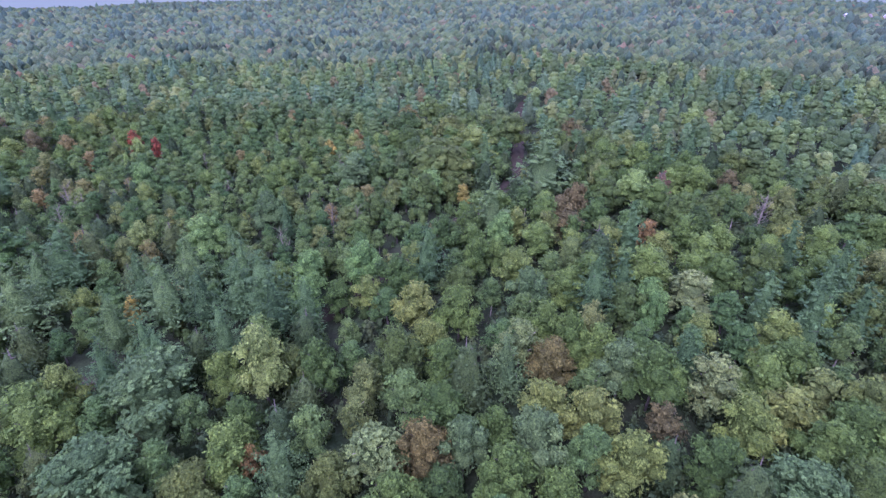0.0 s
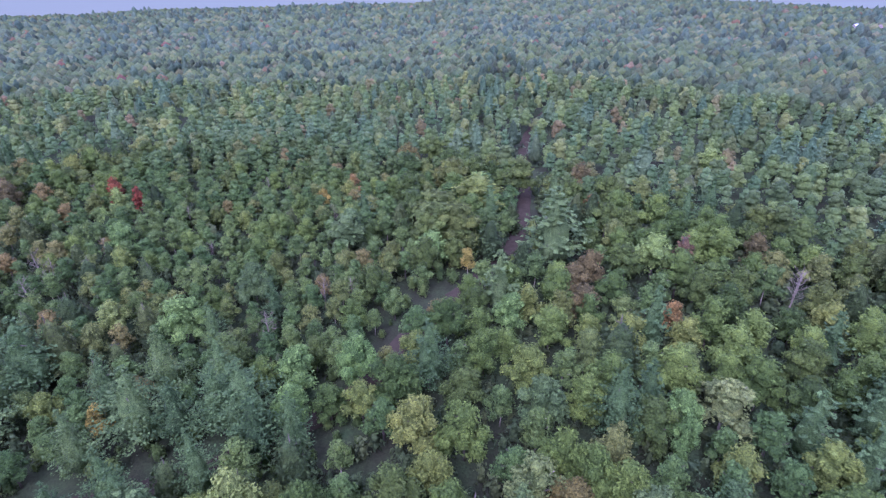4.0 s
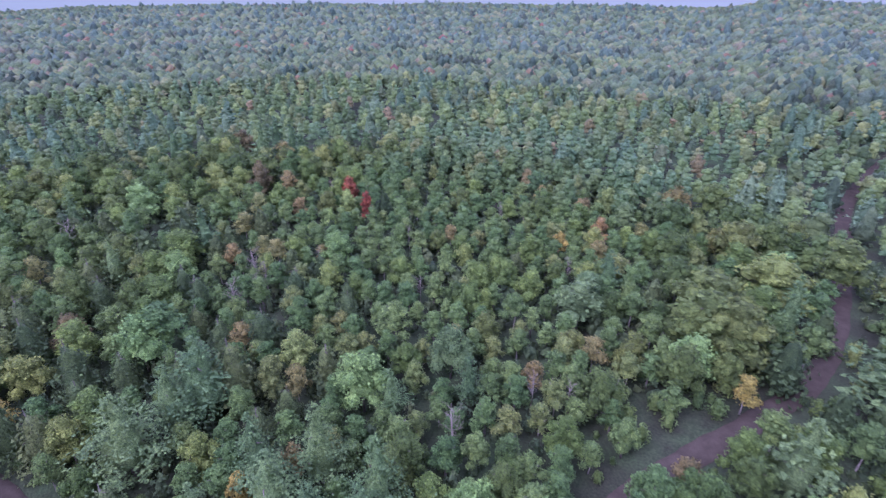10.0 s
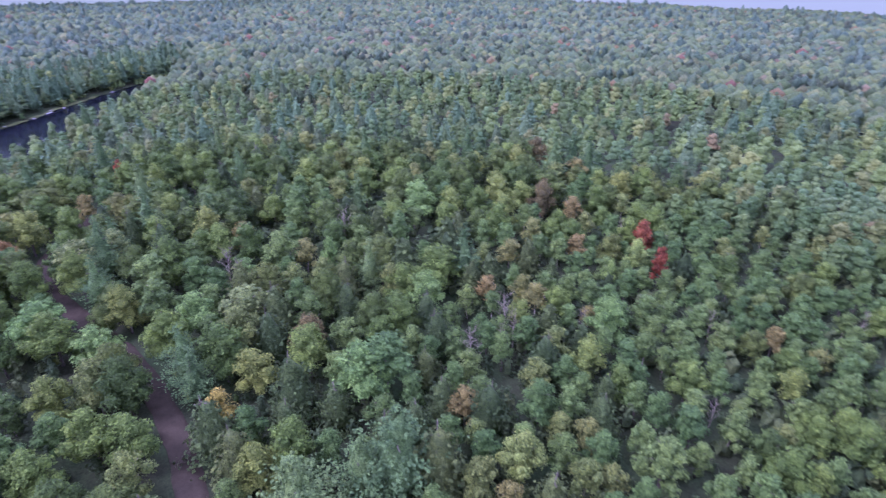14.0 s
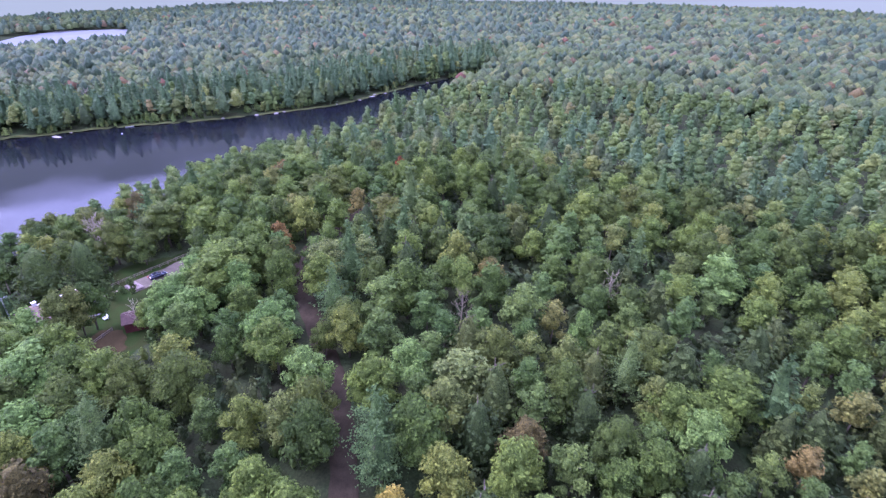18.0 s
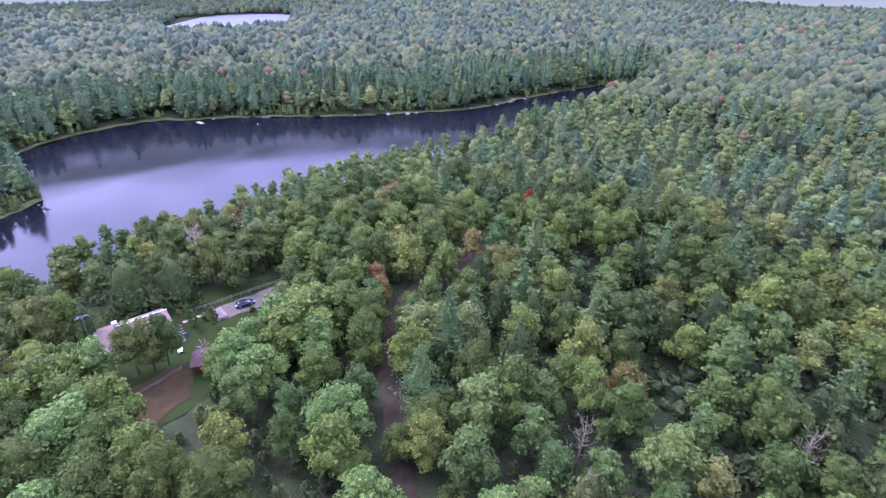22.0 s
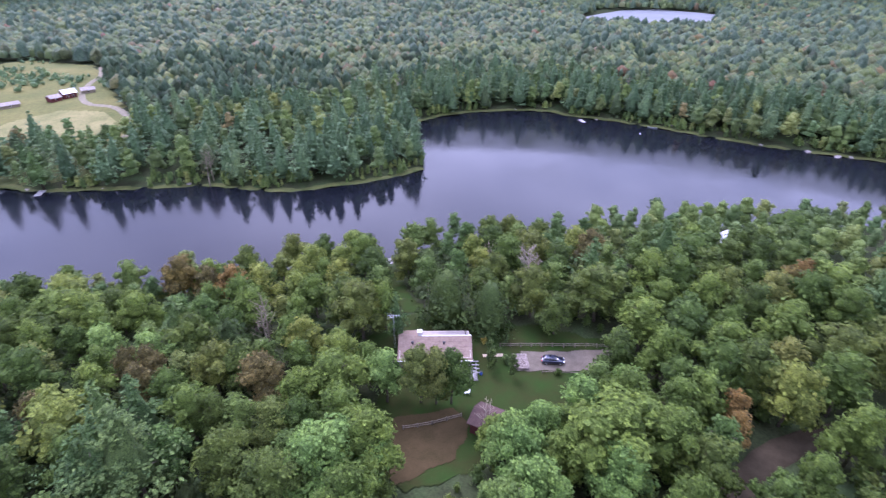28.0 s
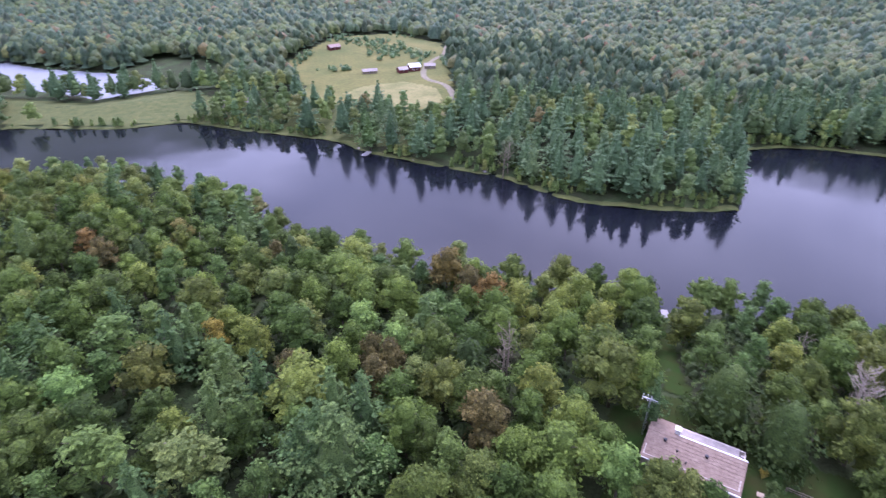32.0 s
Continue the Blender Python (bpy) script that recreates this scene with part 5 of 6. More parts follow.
# trees that stand out one by one
BARE = [trunk_mesh("trunk", 71 + k, 11.0, 0.16, 13, 3.0, 3.4, PALE_BARK, 1.0, 5) for k in range(3)]
DEAD = [trunk_mesh("trunk", 81 + k, 12.0, 0.17, 14, 4.0, 2.8, GREY_WOOD, 0.8, 4) for k in range(3)]
CEDARS = [conic(61 + k, 12.0, 4.2, 0.3, 900, 0.5, 0.45) for k in range(2)]
SPIRES = [conic(64 + k, 12.0, 2.2, 0.6, 420, 0.5, 0.9) for k in range(2)]
SORTS = {"cedar": (CEDARS, TRUNKS, "cedar", "cedar_tree", "dense dark-green cedar with an egg-shaped crown", 12.0, 8.4),
         "spire": (SPIRES, TRUNKS, "hemlock", "spruce_tree", "narrow pointed dark spruce by the shore", 12.0, 4.4),
         "rusty": (SPIRES, TRUNKS, "rust", "dead_spruce", "narrow rust-brown dying spruce by the shore", 12.0, 4.4),
         "rust": (HEMLOCKS, PINE_TRUNKS, "rust", "dead_hemlock", "rust-brown dying conifer among green trees", 14.5, 7.4),
         "pale": (BIRCHES, BIRCH_TRUNKS, "pale", "ash_tree", "pale yellowish-green ash tree showing grey limbs", 12.2, 6.6),
         "maple": (MAPLES, TRUNKS, "maple", "maple_tree", "full green maple tree with a rounded crown", 13.4, 9.0),
         "bright": (MAPLES, TRUNKS, "bright", "basswood_tree", "bright fresh-green basswood tree with a lobed crown", 13.4, 9.0),
         "mint": (MAPLES, TRUNKS, "mint", "elm_tree", "cool grey-green elm tree with a domed crown", 13.4, 9.0),
         "yellowgreen": (MAPLES, TRUNKS, "yellowgreen", "ash_tree", "ash tree turning yellow-green for autumn", 13.4, 9.0),
         "orangegreen": (MAPLES, TRUNKS, "yellowgreen", "maple_tree", "maple tree with orange-tinged green leaves", 13.4, 9.0),
         "oak": (OAKS, TRUNKS, "oak", "oak_tree", "broad dull-green oak tree with a lumpy crown", 12.8, 9.6),
         "poplar": (POPLARS, TRUNKS, "poplar", "poplar_tree", "upright grey-green poplar tree", 13.0, 6.6),
         "lime": (MAPLES, TRUNKS, "lime", "maple_tree", "vivid lime-yellow maple tree", 13.4, 9.0),
         "red": (OAKS, TRUNKS, "red", "red_maple_tree", "bright scarlet maple in early autumn colour", 12.8, 9.6),
         "orange": (BIRCHES, TRUNKS, "orange", "maple_tree", "small orange maple in autumn colour", 12.2, 6.6),
         "yellow": (BIRCHES, BIRCH_TRUNKS, "yellow", "birch_tree", "small golden-yellow birch tree", 12.2, 6.6),
         "brown": (OAKS, TRUNKS, "brown", "oak_tree", "bronze-brown oak with drying leaves", 12.8, 9.6),
         "pine": (PINES, PINE_TRUNKS, "pine", "pine_tree", "large blue-green white pine with layered plumes", 18.0, 9.0),
         "hemlock": (HEMLOCKS, PINE_TRUNKS, "hemlock", "hemlock_tree", "dark conical hemlock with drooping sprays", 14.5, 7.6)}
made = {}
PLAINER = {id(forms[0]): LIGHT[k] for k, forms in FORMS.items()}


def crown_mesh(form, k, leaf):
    key = (id(form), k, leaf)
    if key not in made:
        made[key] = crown_of(form[k], leaf)
    return made[key]


CLEAR += [(-156, 22, 6.5), (-152, 28, 5.0), (-162, 17, 5.0), (-158, 30, 5.5), (-150, 34, 6.0)]
rp = random.Random(12)
for sort, spots in PLACED.items():
    for x, y, tall, across in spots:
        tall, across = (tall * 1.25, across * 1.2) if sort == 'cedar' else (tall, across)
        across = min(across, tall * (0.9 if sort == 'pine' else 1.2))
        CLEAR.append((x, y, 0.36 * across + (4.0 if sort == 'cedar' else 1.2)))
        if sort in ("bare", "dead"):
            forms = BARE if sort == "bare" else DEAD
            k = rp.randrange(3)
            root = thing("dead_tree", stand(x, y, tall / 11.5, rp.uniform(0, 6.28)), "bare pale-barked tree with leafless branches" if sort == "bare" else "dead grey tree with bare branches", "tree", "dead trees")
            new("trunk", forms[k]).parent = root
            continue
        forms, trunks, leaf, name, label, h0, w0 = SORTS[sort]
        if float(seg_distance(x, y, FLIGHT, False)) > 65 and id(forms) in PLAINER:
            forms = PLAINER[id(forms)]
        k, s = rp.randrange(len(forms)), tall / h0
        tree(name, crown_mesh(forms, k, leaf), trunks[rp.randrange(len(trunks))], stand(x, y, s, rp.uniform(0, 6.28), across / w0 / s), label, sort + " trees set apart")


# ---- over the water and in the distance ----
def cabin(name, x, y, turn, long, deep, wall_h, roof_h, wall_mat, roof_mat, label, windows=2, base=None, category="cabin"):
    z = float(height(x, y)) if base is None else base
    c = thing(name, pose(x, y, z, 0, 0, turn), label, category)
    a, b = long / 2, deep / 2
    part("wall", box(-a, -b, -1.0, a, -b + 0.2, wall_h), wall_mat, c)
    part("wall", box(-a, b - 0.2, -1.0, a, b, wall_h), wall_mat, c)
    for sx in (-a, a - 0.2):
        g = prism([(-b + 0.21, -1.0), (b - 0.21, -1.0), (b - 0.21, wall_h), (0, wall_h + roof_h - 0.2), (-b + 0.21, wall_h)], -sx - 0.2, -sx)
        w = part("wall", g, wall_mat, c)
        w.data.transform(Matrix.Rotation(radians(90), 4, "Z"))
    for s in (-1, 1):
        part("roof", slab([(-a - 0.4, 0.01 * s, wall_h + roof_h), (a + 0.4, 0.01 * s, wall_h + roof_h), (a + 0.4, s * (b + 0.5), wall_h - 0.15), (-a - 0.4, s * (b + 0.5), wall_h - 0.15)], 0.12), roof_mat, c)
    for k in range(windows):
        wx = -a + long * (k + 0.7) / (windows + 0.4)
        for s in (-1, 1):
            w = part("window", box(wx - 0.5, s * (b + 0.03) - 0.03, 0.9, wx + 0.5, s * (b + 0.03) + 0.03, 2.0), WHITE, c)
            part("pane", box(wx - 0.42, s * (b + 0.08) - 0.02, 0.98, wx + 0.42, s * (b + 0.08) + 0.02, 1.92), GLASS, w)
    d = part("door", box(a - 1.6, -b - 0.06, 0.0, a - 0.7, -b - 0.01, 2.05), WHITE, c)
    part("handle", rod((a - 0.8, -b - 0.11, 1.0), (a - 0.8, -b - 0.06, 1.0), 0.03), STEEL, d)
    return c


PALE_ROOF = mottled("pale_metal_roof", (0.55, 0.55, 0.57), (0.7, 0.7, 0.72), 0.6, 0.45, 0.1, 0.02, 3.0)
PINK_ROOF = mottled("faded_red_roof", (0.20, 0.14, 0.12), (0.28, 0.20, 0.17), 0.8, 0.8, 0.2, 0.02, 4.0)
cabin("cabin", -66, -253, 25, 13, 9, 2.6, 2.6, SIDING, GREY_ROOF, "long cabin with a pale grey roof by the marsh", 3)
cabin("barn", -169, -318, 10, 7, 5.5, 3.0, 1.9, DARK_SIDING, PALE_ROOF, "weathered dark barn with a shining white roof", 2, category="barn")
cabin("farm_shed", -161, -315, 18, 6, 5, 2.4, 1.4, DARK_SIDING, GREY_ROOF, "small dark farm shed beside the barn", 1, category="shed")
cabin("farm_shed", -180, -322, -8, 7, 5, 2.2, 1.2, GREY_WOOD, GREY_ROOF, "grey weathered farm shed on the track", 1, category="shed")
cabin("farm_shed", -140, -318, 5, 9, 4, 2.0, 1.2, GREY_WOOD, GREY_ROOF, "long low grey shed at the meadow edge", 1, category="shed")
cabin("farmhouse", -117, -397, 30, 9, 5, 2.4, 1.6, DARK_SIDING, PINK_ROOF, "farmhouse with a faded red roof beyond the meadow", 3)
cabin("lake_house", -32, -133, 55, 15, 10, 2.8, 2.8, SIDING, PINK_ROOF, "lakeside house with a faded pinkish-brown roof among trees", 3, category="house")
cabin("lake_house", -279, 18, 40, 7, 5, 3.4, 1.6, WHITE, PALE_ROOF, "small white lakeside cottage half hidden by trees", 2, category="house")
for x, y, turn, long, mat in ((438, 656, 30, 16, PALE_ROOF), (458, 646, 30, 18, PINK_ROOF), (472, 644, 60, 18, PALE_ROOF)):
    cabin("farm_building", x, y, turn, long * 0.6, 6, 10.5, 2.4, SIDING, mat, "distant pale building above the treetops", 3, None, "building")


def dock(x, y, dx, dy, boards, wide, label, gap=0.24):
    d = thing("dock", frame_of(x, y, 0.0, dx, dy), label, "dock")
    for i in range(boards):
        part("board", box(i * gap, -wide / 2, 0.38, i * gap + gap * 0.88, wide / 2, 0.45), DECKING, d)
    for i in (0.3, boards * gap - 0.3):
        for s in (-1, 1):
            part("post", rod((i, s * (wide / 2 - 0.1), -2.0), (i, s * (wide / 2 - 0.1), 0.75), 0.08), FENCE_WOOD, d)
    return d


dock(-132.5, -178.5, 0.5, 0.87, 24, 2.6, "grey floating wooden dock at the far shore")
dock(-199.5, -45.5, -0.4, -0.9, 16, 1.8, "small brown wooden dock below the lawn")
dock(-382.5, -68.0, 0.95, 0.2, 14, 3.0, "wooden landing stage under far pines")
dock(-362.5, -100.0, 0.5, 0.85, 24, 2.2, "pale swimming raft moored off the far shore")
dock(-466.0, 139.0, -0.2, 0.98, 30, 2.6, "pale pontoon landing in the narrow channel")
dock(-440.0, 66.0, 0.8, -0.6, 18, 2.0, "pale wooden dock at the channel bend")


def boat(x, y, z, turn, long, mat, label):
    b = thing("boat", pose(x, y, z, 0, 0, turn), label, "boat")
    rows = []
    for u, w, lo in ((0.0, 0.75, 0.02), (0.25, 0.8, 0.0), (0.6, 0.72, 0.0), (0.85, 0.4, 0.1), (1.0, 0.04, 0.3)):
        X0 = (u - 0.5) * long
        rows.append([(X0, -w, 0.55), (X0, -w * 0.75, lo + 0.1), (X0, 0, lo), (X0, w * 0.75, lo + 0.1), (X0, w, 0.55)])
    verts = [p for row in rows for p in row]
    faces = [(i * 5 + j, i * 5 + j + 1, i * 5 + j + 6, i * 5 + j + 5) for i in range(4) for j in range(4)] + [(0, 1, 2, 3, 4)]
    part("hull", (verts, faces), mat, b, soft=True)
    for u in (-0.22, 0.1):
        part("thwart", box(u * long - 0.14, -0.7, 0.36, u * long + 0.14, 0.7, 0.41), DECKING, b)
    part("gunwale", tube([(-0.5 * long, -0.76, 0.56), (-0.2 * long, -0.81, 0.56), (0.2 * long, -0.72, 0.56), (0.5 * long, 0, 0.6)], [0.03] * 4, 5), mat, b)
    part("gunwale", tube([(-0.5 * long, 0.76, 0.56), (-0.2 * long, 0.81, 0.56), (0.2 * long, 0.72, 0.56), (0.5 * long, 0, 0.6)], [0.03] * 4, 5), mat, b)
    return b


boat(-133.2, -186.6, float(height(-133.2, -186.6)) + 0.1, 20, 4.2, WHITE, "white rowing boat pulled up on grass")
boat(-141.5, -179.2, float(height(-141.5, -179.2)) + 0.1, 50, 4.2, WHITE, "white rowing boat lying on the shore")
boat(-379.0, -67.5, -0.1, 100, 4.6, WHITE, "white motor boat moored at a landing stage")
boat(-463.0, 143.0, -0.1, 80, 5.5, WHITE, "white boat moored in the narrow channel")
buoy = thing("buoy", pose(-365.4, -66.0, 0.0), "small white buoy floating on the lake", "buoy")
part("float", tube([(0, 0, -0.3), (0, 0, -0.1), (0, 0, 0.2), (0, 0, 0.35)], [0.15, 0.38, 0.38, 0.15], 10), WHITE, buoy, soft=True)
part("ring", tube([(0, 0, 0.35), (0, 0, 0.5)], [0.06, 0.06], 6), STEEL, buoy)


def rock(x, y, size, seed):
    r = random.Random(seed)
    bm = bmesh.new()
    bmesh.ops.create_icosphere(bm, subdivisions=2, radius=1.0)
    for v in bm.verts:
        v.co *= 1 + 0.25 * noise.noise(v.co * 1.7 + Vector((seed, 0, 0)))
        v.co.x, v.co.y, v.co.z = v.co.x * size, v.co.y * size * 0.7, v.co.z * size * 0.38
    me = bpy.data.meshes.new("rock")
    bm.to_mesh(me)
    bm.free()
    me.materials.append(ROCK)
    ob = new("rock", me)
    ob.matrix_basis = pose(x, y, max(0.0, float(height(x, y))) + 0.1, 0, 0, r.uniform(0, 180))
    return tagged(ob, "pale pinkish granite rock at the water's edge", "rock", "rocks along the far shore")


ROCK = mottled("granite", (0.17, 0.15, 0.14), (0.28, 0.25, 0.23), 0.7, 0.9, 0.6, 0.1, 4.0)
for k, (x, y, s) in enumerate(((-398, -2, 3.0), (-401, 9, 3.2), (-404, 13, 2.4), (-392, -20, 2.2), (-443, 66, 2.6), (-448, 73, 2.0), (-370, -95, 1.8), (-430, 57, 2.2), (-388, -52, 1.8),
                               (-386, -62, 2.0), (-352, -136, 1.6), (-128, -184, 1.8), (-150, -165, 1.6), (-177, -148, 2.0), (-420, 43, 2.0), (-478, 103, 2.2))):
    rock(x, y, s * 0.6, k + 1)


# ---- woods ----
def far_enough(X, Y):
    ok = np.ones(len(X), bool)
    for x, y, rad in CLEAR:
        ok &= np.hypot(X - x, Y - y) > rad
    return ok


def thinned(X, Y, seed):
    """Few trees on the rough pasture."""
    return ~inside(X, Y, FRONT) | (rng_of(seed).uniform(0, 1, len(X)) < 0.16)


X, Y = scatter(2.7, -460, 330, -360, 400, 3)
ok = open_ground(X, Y) & thinned(X, Y, 3) & far_enough(X, Y) & (seg_distance(X, Y, FLIGHT, False) < 300)
X, Y = X[ok], Y[ok]
pick, young = species(X, Y, 21)
gap = np.array([6.3, 4.8, 4.8, 6.5, 5.8, 4.9])[pick] * (1 - 0.24 * young) * (1 + 0.08 * smooth(-95, -130, X)) * rng_of(8).uniform(0.85, 1.2, len(X))
ok = spaced(X, Y, gap, 15)
X, Y = X[ok], Y[ok]
D = seg_distance(X, Y, FLIGHT, False)
pick, young = species(X, Y, 21)
r = rng_of(77)
keep_thin = r.uniform(0, 1, len(X)) < 0.97
near_ok = (D < 145) & seen(X, Y) & keep_thin
kept = keep_thin | (D > 145)
X, Y, D, pick, young, near_ok = (q[kept] for q in (X, Y, D, pick, young, near_ok))
order = np.argsort(D)
used = {k: 0 for k in NAMES}
near = np.zeros(len(X), bool)
for i in order:
    k = NAMES[pick[i]]
    if near_ok[i] and used[k] < {"maple": 520, "oak": 420}.get(k, 300) and near.sum() < NEAR_TREES:
        near[i] = True
        used[k] += 1
for i in np.nonzero(near)[0]:
    k = NAMES[pick[i]]
    crowns, trunks = (CROWN_MESH if D[i] < 52 else LIGHT_MESH)[k], FORMS[k][1] if D[i] < 52 or k == "birch" else FAR_TRUNKS
    size = (r.uniform(0.74, 1.06) if k in ("maple", "oak") else r.uniform(0.70, 0.98)) * (1 + 0.10 * float(smooth(-95, -130, X[i]))) * (1 - 0.20 * young[i])
    turned = r.uniform(0, 1) / (1.0 if Y[i] < 45 or X[i] > 30 else 0.45)
    if k in ("maple", "oak") and turned < 0.10:
        leaf = "brown" if turned < 0.03 else "yellowgreen" if turned < 0.09 else "orange"
        tree("autumn_tree", crown_mesh(LIGHT[k], int(r.integers(3)), leaf), FAR_TRUNKS[0], stand(X[i], Y[i], size * 0.95, r.uniform(0, 6.28), 1.0),
             {"brown": "broadleaf tree with bronze-brown drying leaves", "yellowgreen": "broadleaf tree turning yellow-green for autumn", "orange": "broadleaf tree turned dull orange"}[leaf], "autumn trees of the near woods")
        continue
    kind = {"maple": "beech", "oak": "elm"}.get(k, k) if k in ("maple", "oak") and D[i] > (42 if k == "maple" else 55) else k
    tree(kind + "_tree", crowns[r.integers(len(crowns))], trunks[r.integers(len(trunks))],
         stand(X[i], Y[i], size, r.uniform(0, 6.28), r.uniform(1.0, 1.24) * (1.0 if k in ("maple", "oak") else 1.12)), LABELS[k].replace(k, kind), kind + " trees of the near woods")

# grey snags among the young trees
r = rng_of(91)
snags = np.nonzero(~near & (young > 0.5) & (D < 135) & seen(X, Y))[0]
snags = np.concatenate([snags, np.nonzero(near & (young > 0.5) & (D > 30))[0]])
for i in r.permutation(snags)[:14]:
    root = thing("dead_tree", stand(X[i] + 2.4, Y[i] + 1.2, r.uniform(0.72, 0.92), r.uniform(0, 6.28), 0.8), "dead grey tree with bare branches", "tree", "dead trees")
    new("trunk", DEAD[r.integers(3)]).parent = root

# middle distance: each tree keeps its sprays but joins its neighbours of one kind
MIDDLE = {"maple": [broad(101 + s, 13.4, 4.1, 2.0, 6, 50, 0.75, 1.0, 5, 0.97) for s in range(5)],
          "poplar": [broad(111 + s, 13.2, 3.1, 2.5, 5, 36, 0.66, 1.0, 5, 0.97) for s in range(4)],
          "birch": [broad(121 + s, 12.4, 3.1, 2.5, 5, 36, 0.66, 1.0, 5, 0.97) for s in range(4)],
          "oak": [broad(131 + s, 13.0, 4.4, 2.0, 7, 50, 0.75, 1.0, 5, 0.97) for s in range(5)],
          "pine": [piney(141 + s, 17.0, 4.9, 2.0, 10, 7, 7, 0.92, 0.5, plume) for s in range(4)],
          "hemlock": [conic(151 + s, 13.5, 4.2, 1.2, 40, 1.3, 0.62) for s in range(3)]}


GROVE = {"maple": [broad(701 + s, 13.4, 4.2, 2.0, 9, 200, 0.56, 1.0, 5, 0.92) for s in range(3)],
         "poplar": [broad(711 + s, 13.2, 3.1, 2.6, 8, 150, 0.50, 1.0, 5, 0.92) for s in range(3)],
         "birch": [broad(721 + s, 12.4, 3.2, 2.8, 8, 150, 0.50, 1.0, 5, 0.90) for s in range(3)],
         "oak": [broad(731 + s, 13.0, 4.5, 2.0, 10, 210, 0.56, 1.0, 5, 0.92) for s in range(3)],
         "pine": LIGHT["pine"], "hemlock": LIGHT["hemlock"]}


def planted(name, shapes, X, Y, Z, seed, mat, lo=0.8, hi=1.2, grown=1.0, wide=1.0):
    """One mesh of copies of the shapes set on the points, each turned and sized, with one tone for each tree."""
    r = rng_of(seed)
    vs, fs, ns, ts, ss, base = [], [], [], [], [], 0
    which = r.integers(len(shapes), size=len(X))
    for k, (v, f, sizes, soft) in enumerate(shapes):
        m = which == k
        n = int(m.sum())
        if not n:
            continue
        a, s, w = r.uniform(0, 6.283, n), r.uniform(lo, hi, n) * (np.ones(len(X)) * grown)[m], r.uniform(0.85, 1.15, n)
        c, d = np.cos(a) * s * w * wide, np.sin(a) * s * w * wide
        x = v[None, :, 0] * c[:, None] - v[None, :, 1] * d[:, None] + X[m][:, None]
        y = v[None, :, 0] * d[:, None] + v[None, :, 1] * c[:, None] + Y[m][:, None]
        z = v[None, :, 2] * s[:, None] + Z[m][:, None]
        vs.append(np.stack([x, y, z], -1).reshape(-1, 3))
        fs.append((f[None, :] + (np.arange(n) * len(v))[:, None] + base).ravel())
        ns.append(np.tile(sizes, n))
        ss.append(np.tile(soft, n))
        ts.append(np.repeat(r.uniform(0, 1, n), len(v)))
        base += n * len(v)
    return new(name, poly_mesh(name, np.concatenate(vs), np.concatenate(fs), np.concatenate(ns), mat, np.concatenate(ts), np.concatenate(ss)))


def solid(core):
    v, f = core
    return v, f.ravel(), np.full(len(f), 3), np.ones(len(f), bool)


between = ~near & (D < 150) & seen(X, Y)
for k, name in enumerate(NAMES):
    m = between & (pick == k)
    if m.any():
        tagged(planted(name + "_grove", GROVE[name], X[m], Y[m], height(X[m], Y[m]), 240 + k, GROVE_LEAF[name], 0.70, 1.0, 1.0, 1.3), "close-set " + name + " crowns filling the woods", "woods", kind="stuff")
mid = ~near & ~between & ((D < 300) & seen(X, Y) | (D < 130))
for k, name in enumerate(NAMES):
    m = mid & (pick == k)
    tagged(planted(name + "_woods", MIDDLE[name], X[m], Y[m], height(X[m], Y[m]), 200 + k, BRIGHTENED_LEAF[name], 0.70, 1.0, 1 + 0.10 * inside(X[m], Y[m], OVER), 1.24), "dense " + name + " crowns of the woods further off", "woods", kind="stuff")

# a belt of tall ragged pines and hardwoods along the far shore
X, Y = scatter(5.2, -540, 60, -275, 190, 51)
s = shore(X, Y)
ok = (s > 3.5) & (s < BELT) & inside(X, Y, OVER) & (seg_distance(X, Y, FLIGHT, False) > 297) & open_ground(X, Y) & thinned(X, Y, 5) & far_enough(X, Y)
X, Y = X[ok], Y[ok]
belt = rng_of(52).choice(6, len(X), p=[0.13, 0.04, 0.12, 0.12, 0.47, 0.12])
for k, name in enumerate(NAMES):
    m = belt == k
    tagged(planted(name + "_shore_woods", MIDDLE[name], X[m], Y[m], height(X[m], Y[m]), 260 + k, BRIGHTENED_LEAF[name], 0.78, 1.22, 1.0, 1.08), "tall " + name + " crowns lining the far shore", "woods", kind="stuff")

# undergrowth that closes the ground between the trunks
X, Y = scatter(4.2, -330, 120, -110, 270, 14)
D = seg_distance(X, Y, FLIGHT, False)
ok = (D < 150) & seen(X, Y) & (shore(X, Y) > 1.5) & (seg_distance(X, Y, ROAD, False) > 4.0)
for line in (YARD, DRIVEWAY, DIRT_PATCH, LAWN_PATH):
    ok &= ~inside(X, Y, line) & (seg_distance(X, Y, line, True) > 1.8)
X, Y = X[ok], Y[ok]


def thicket(seed, tall, wide, count, size):
    """A low leafy bush: an uneven dark heart behind loose sprays."""
    r = rng_of(seed)
    d = r.normal(0, 1, (count, 3)) + np.array([0, 0, 0.7])
    d /= np.linalg.norm(d, axis=1)[:, None]
    at = d * np.array([wide, wide, tall * 0.5]) * r.uniform(0.75, 1.12, (count, 1)) + np.array([0, 0, tall * 0.5])
    return together(spray(r, at, d, size, 0.4, 1.3), shell(seed + 50, tall * 0.8, wide * 0.7, -0.3, 2, 5, bowl, 0.4, False))


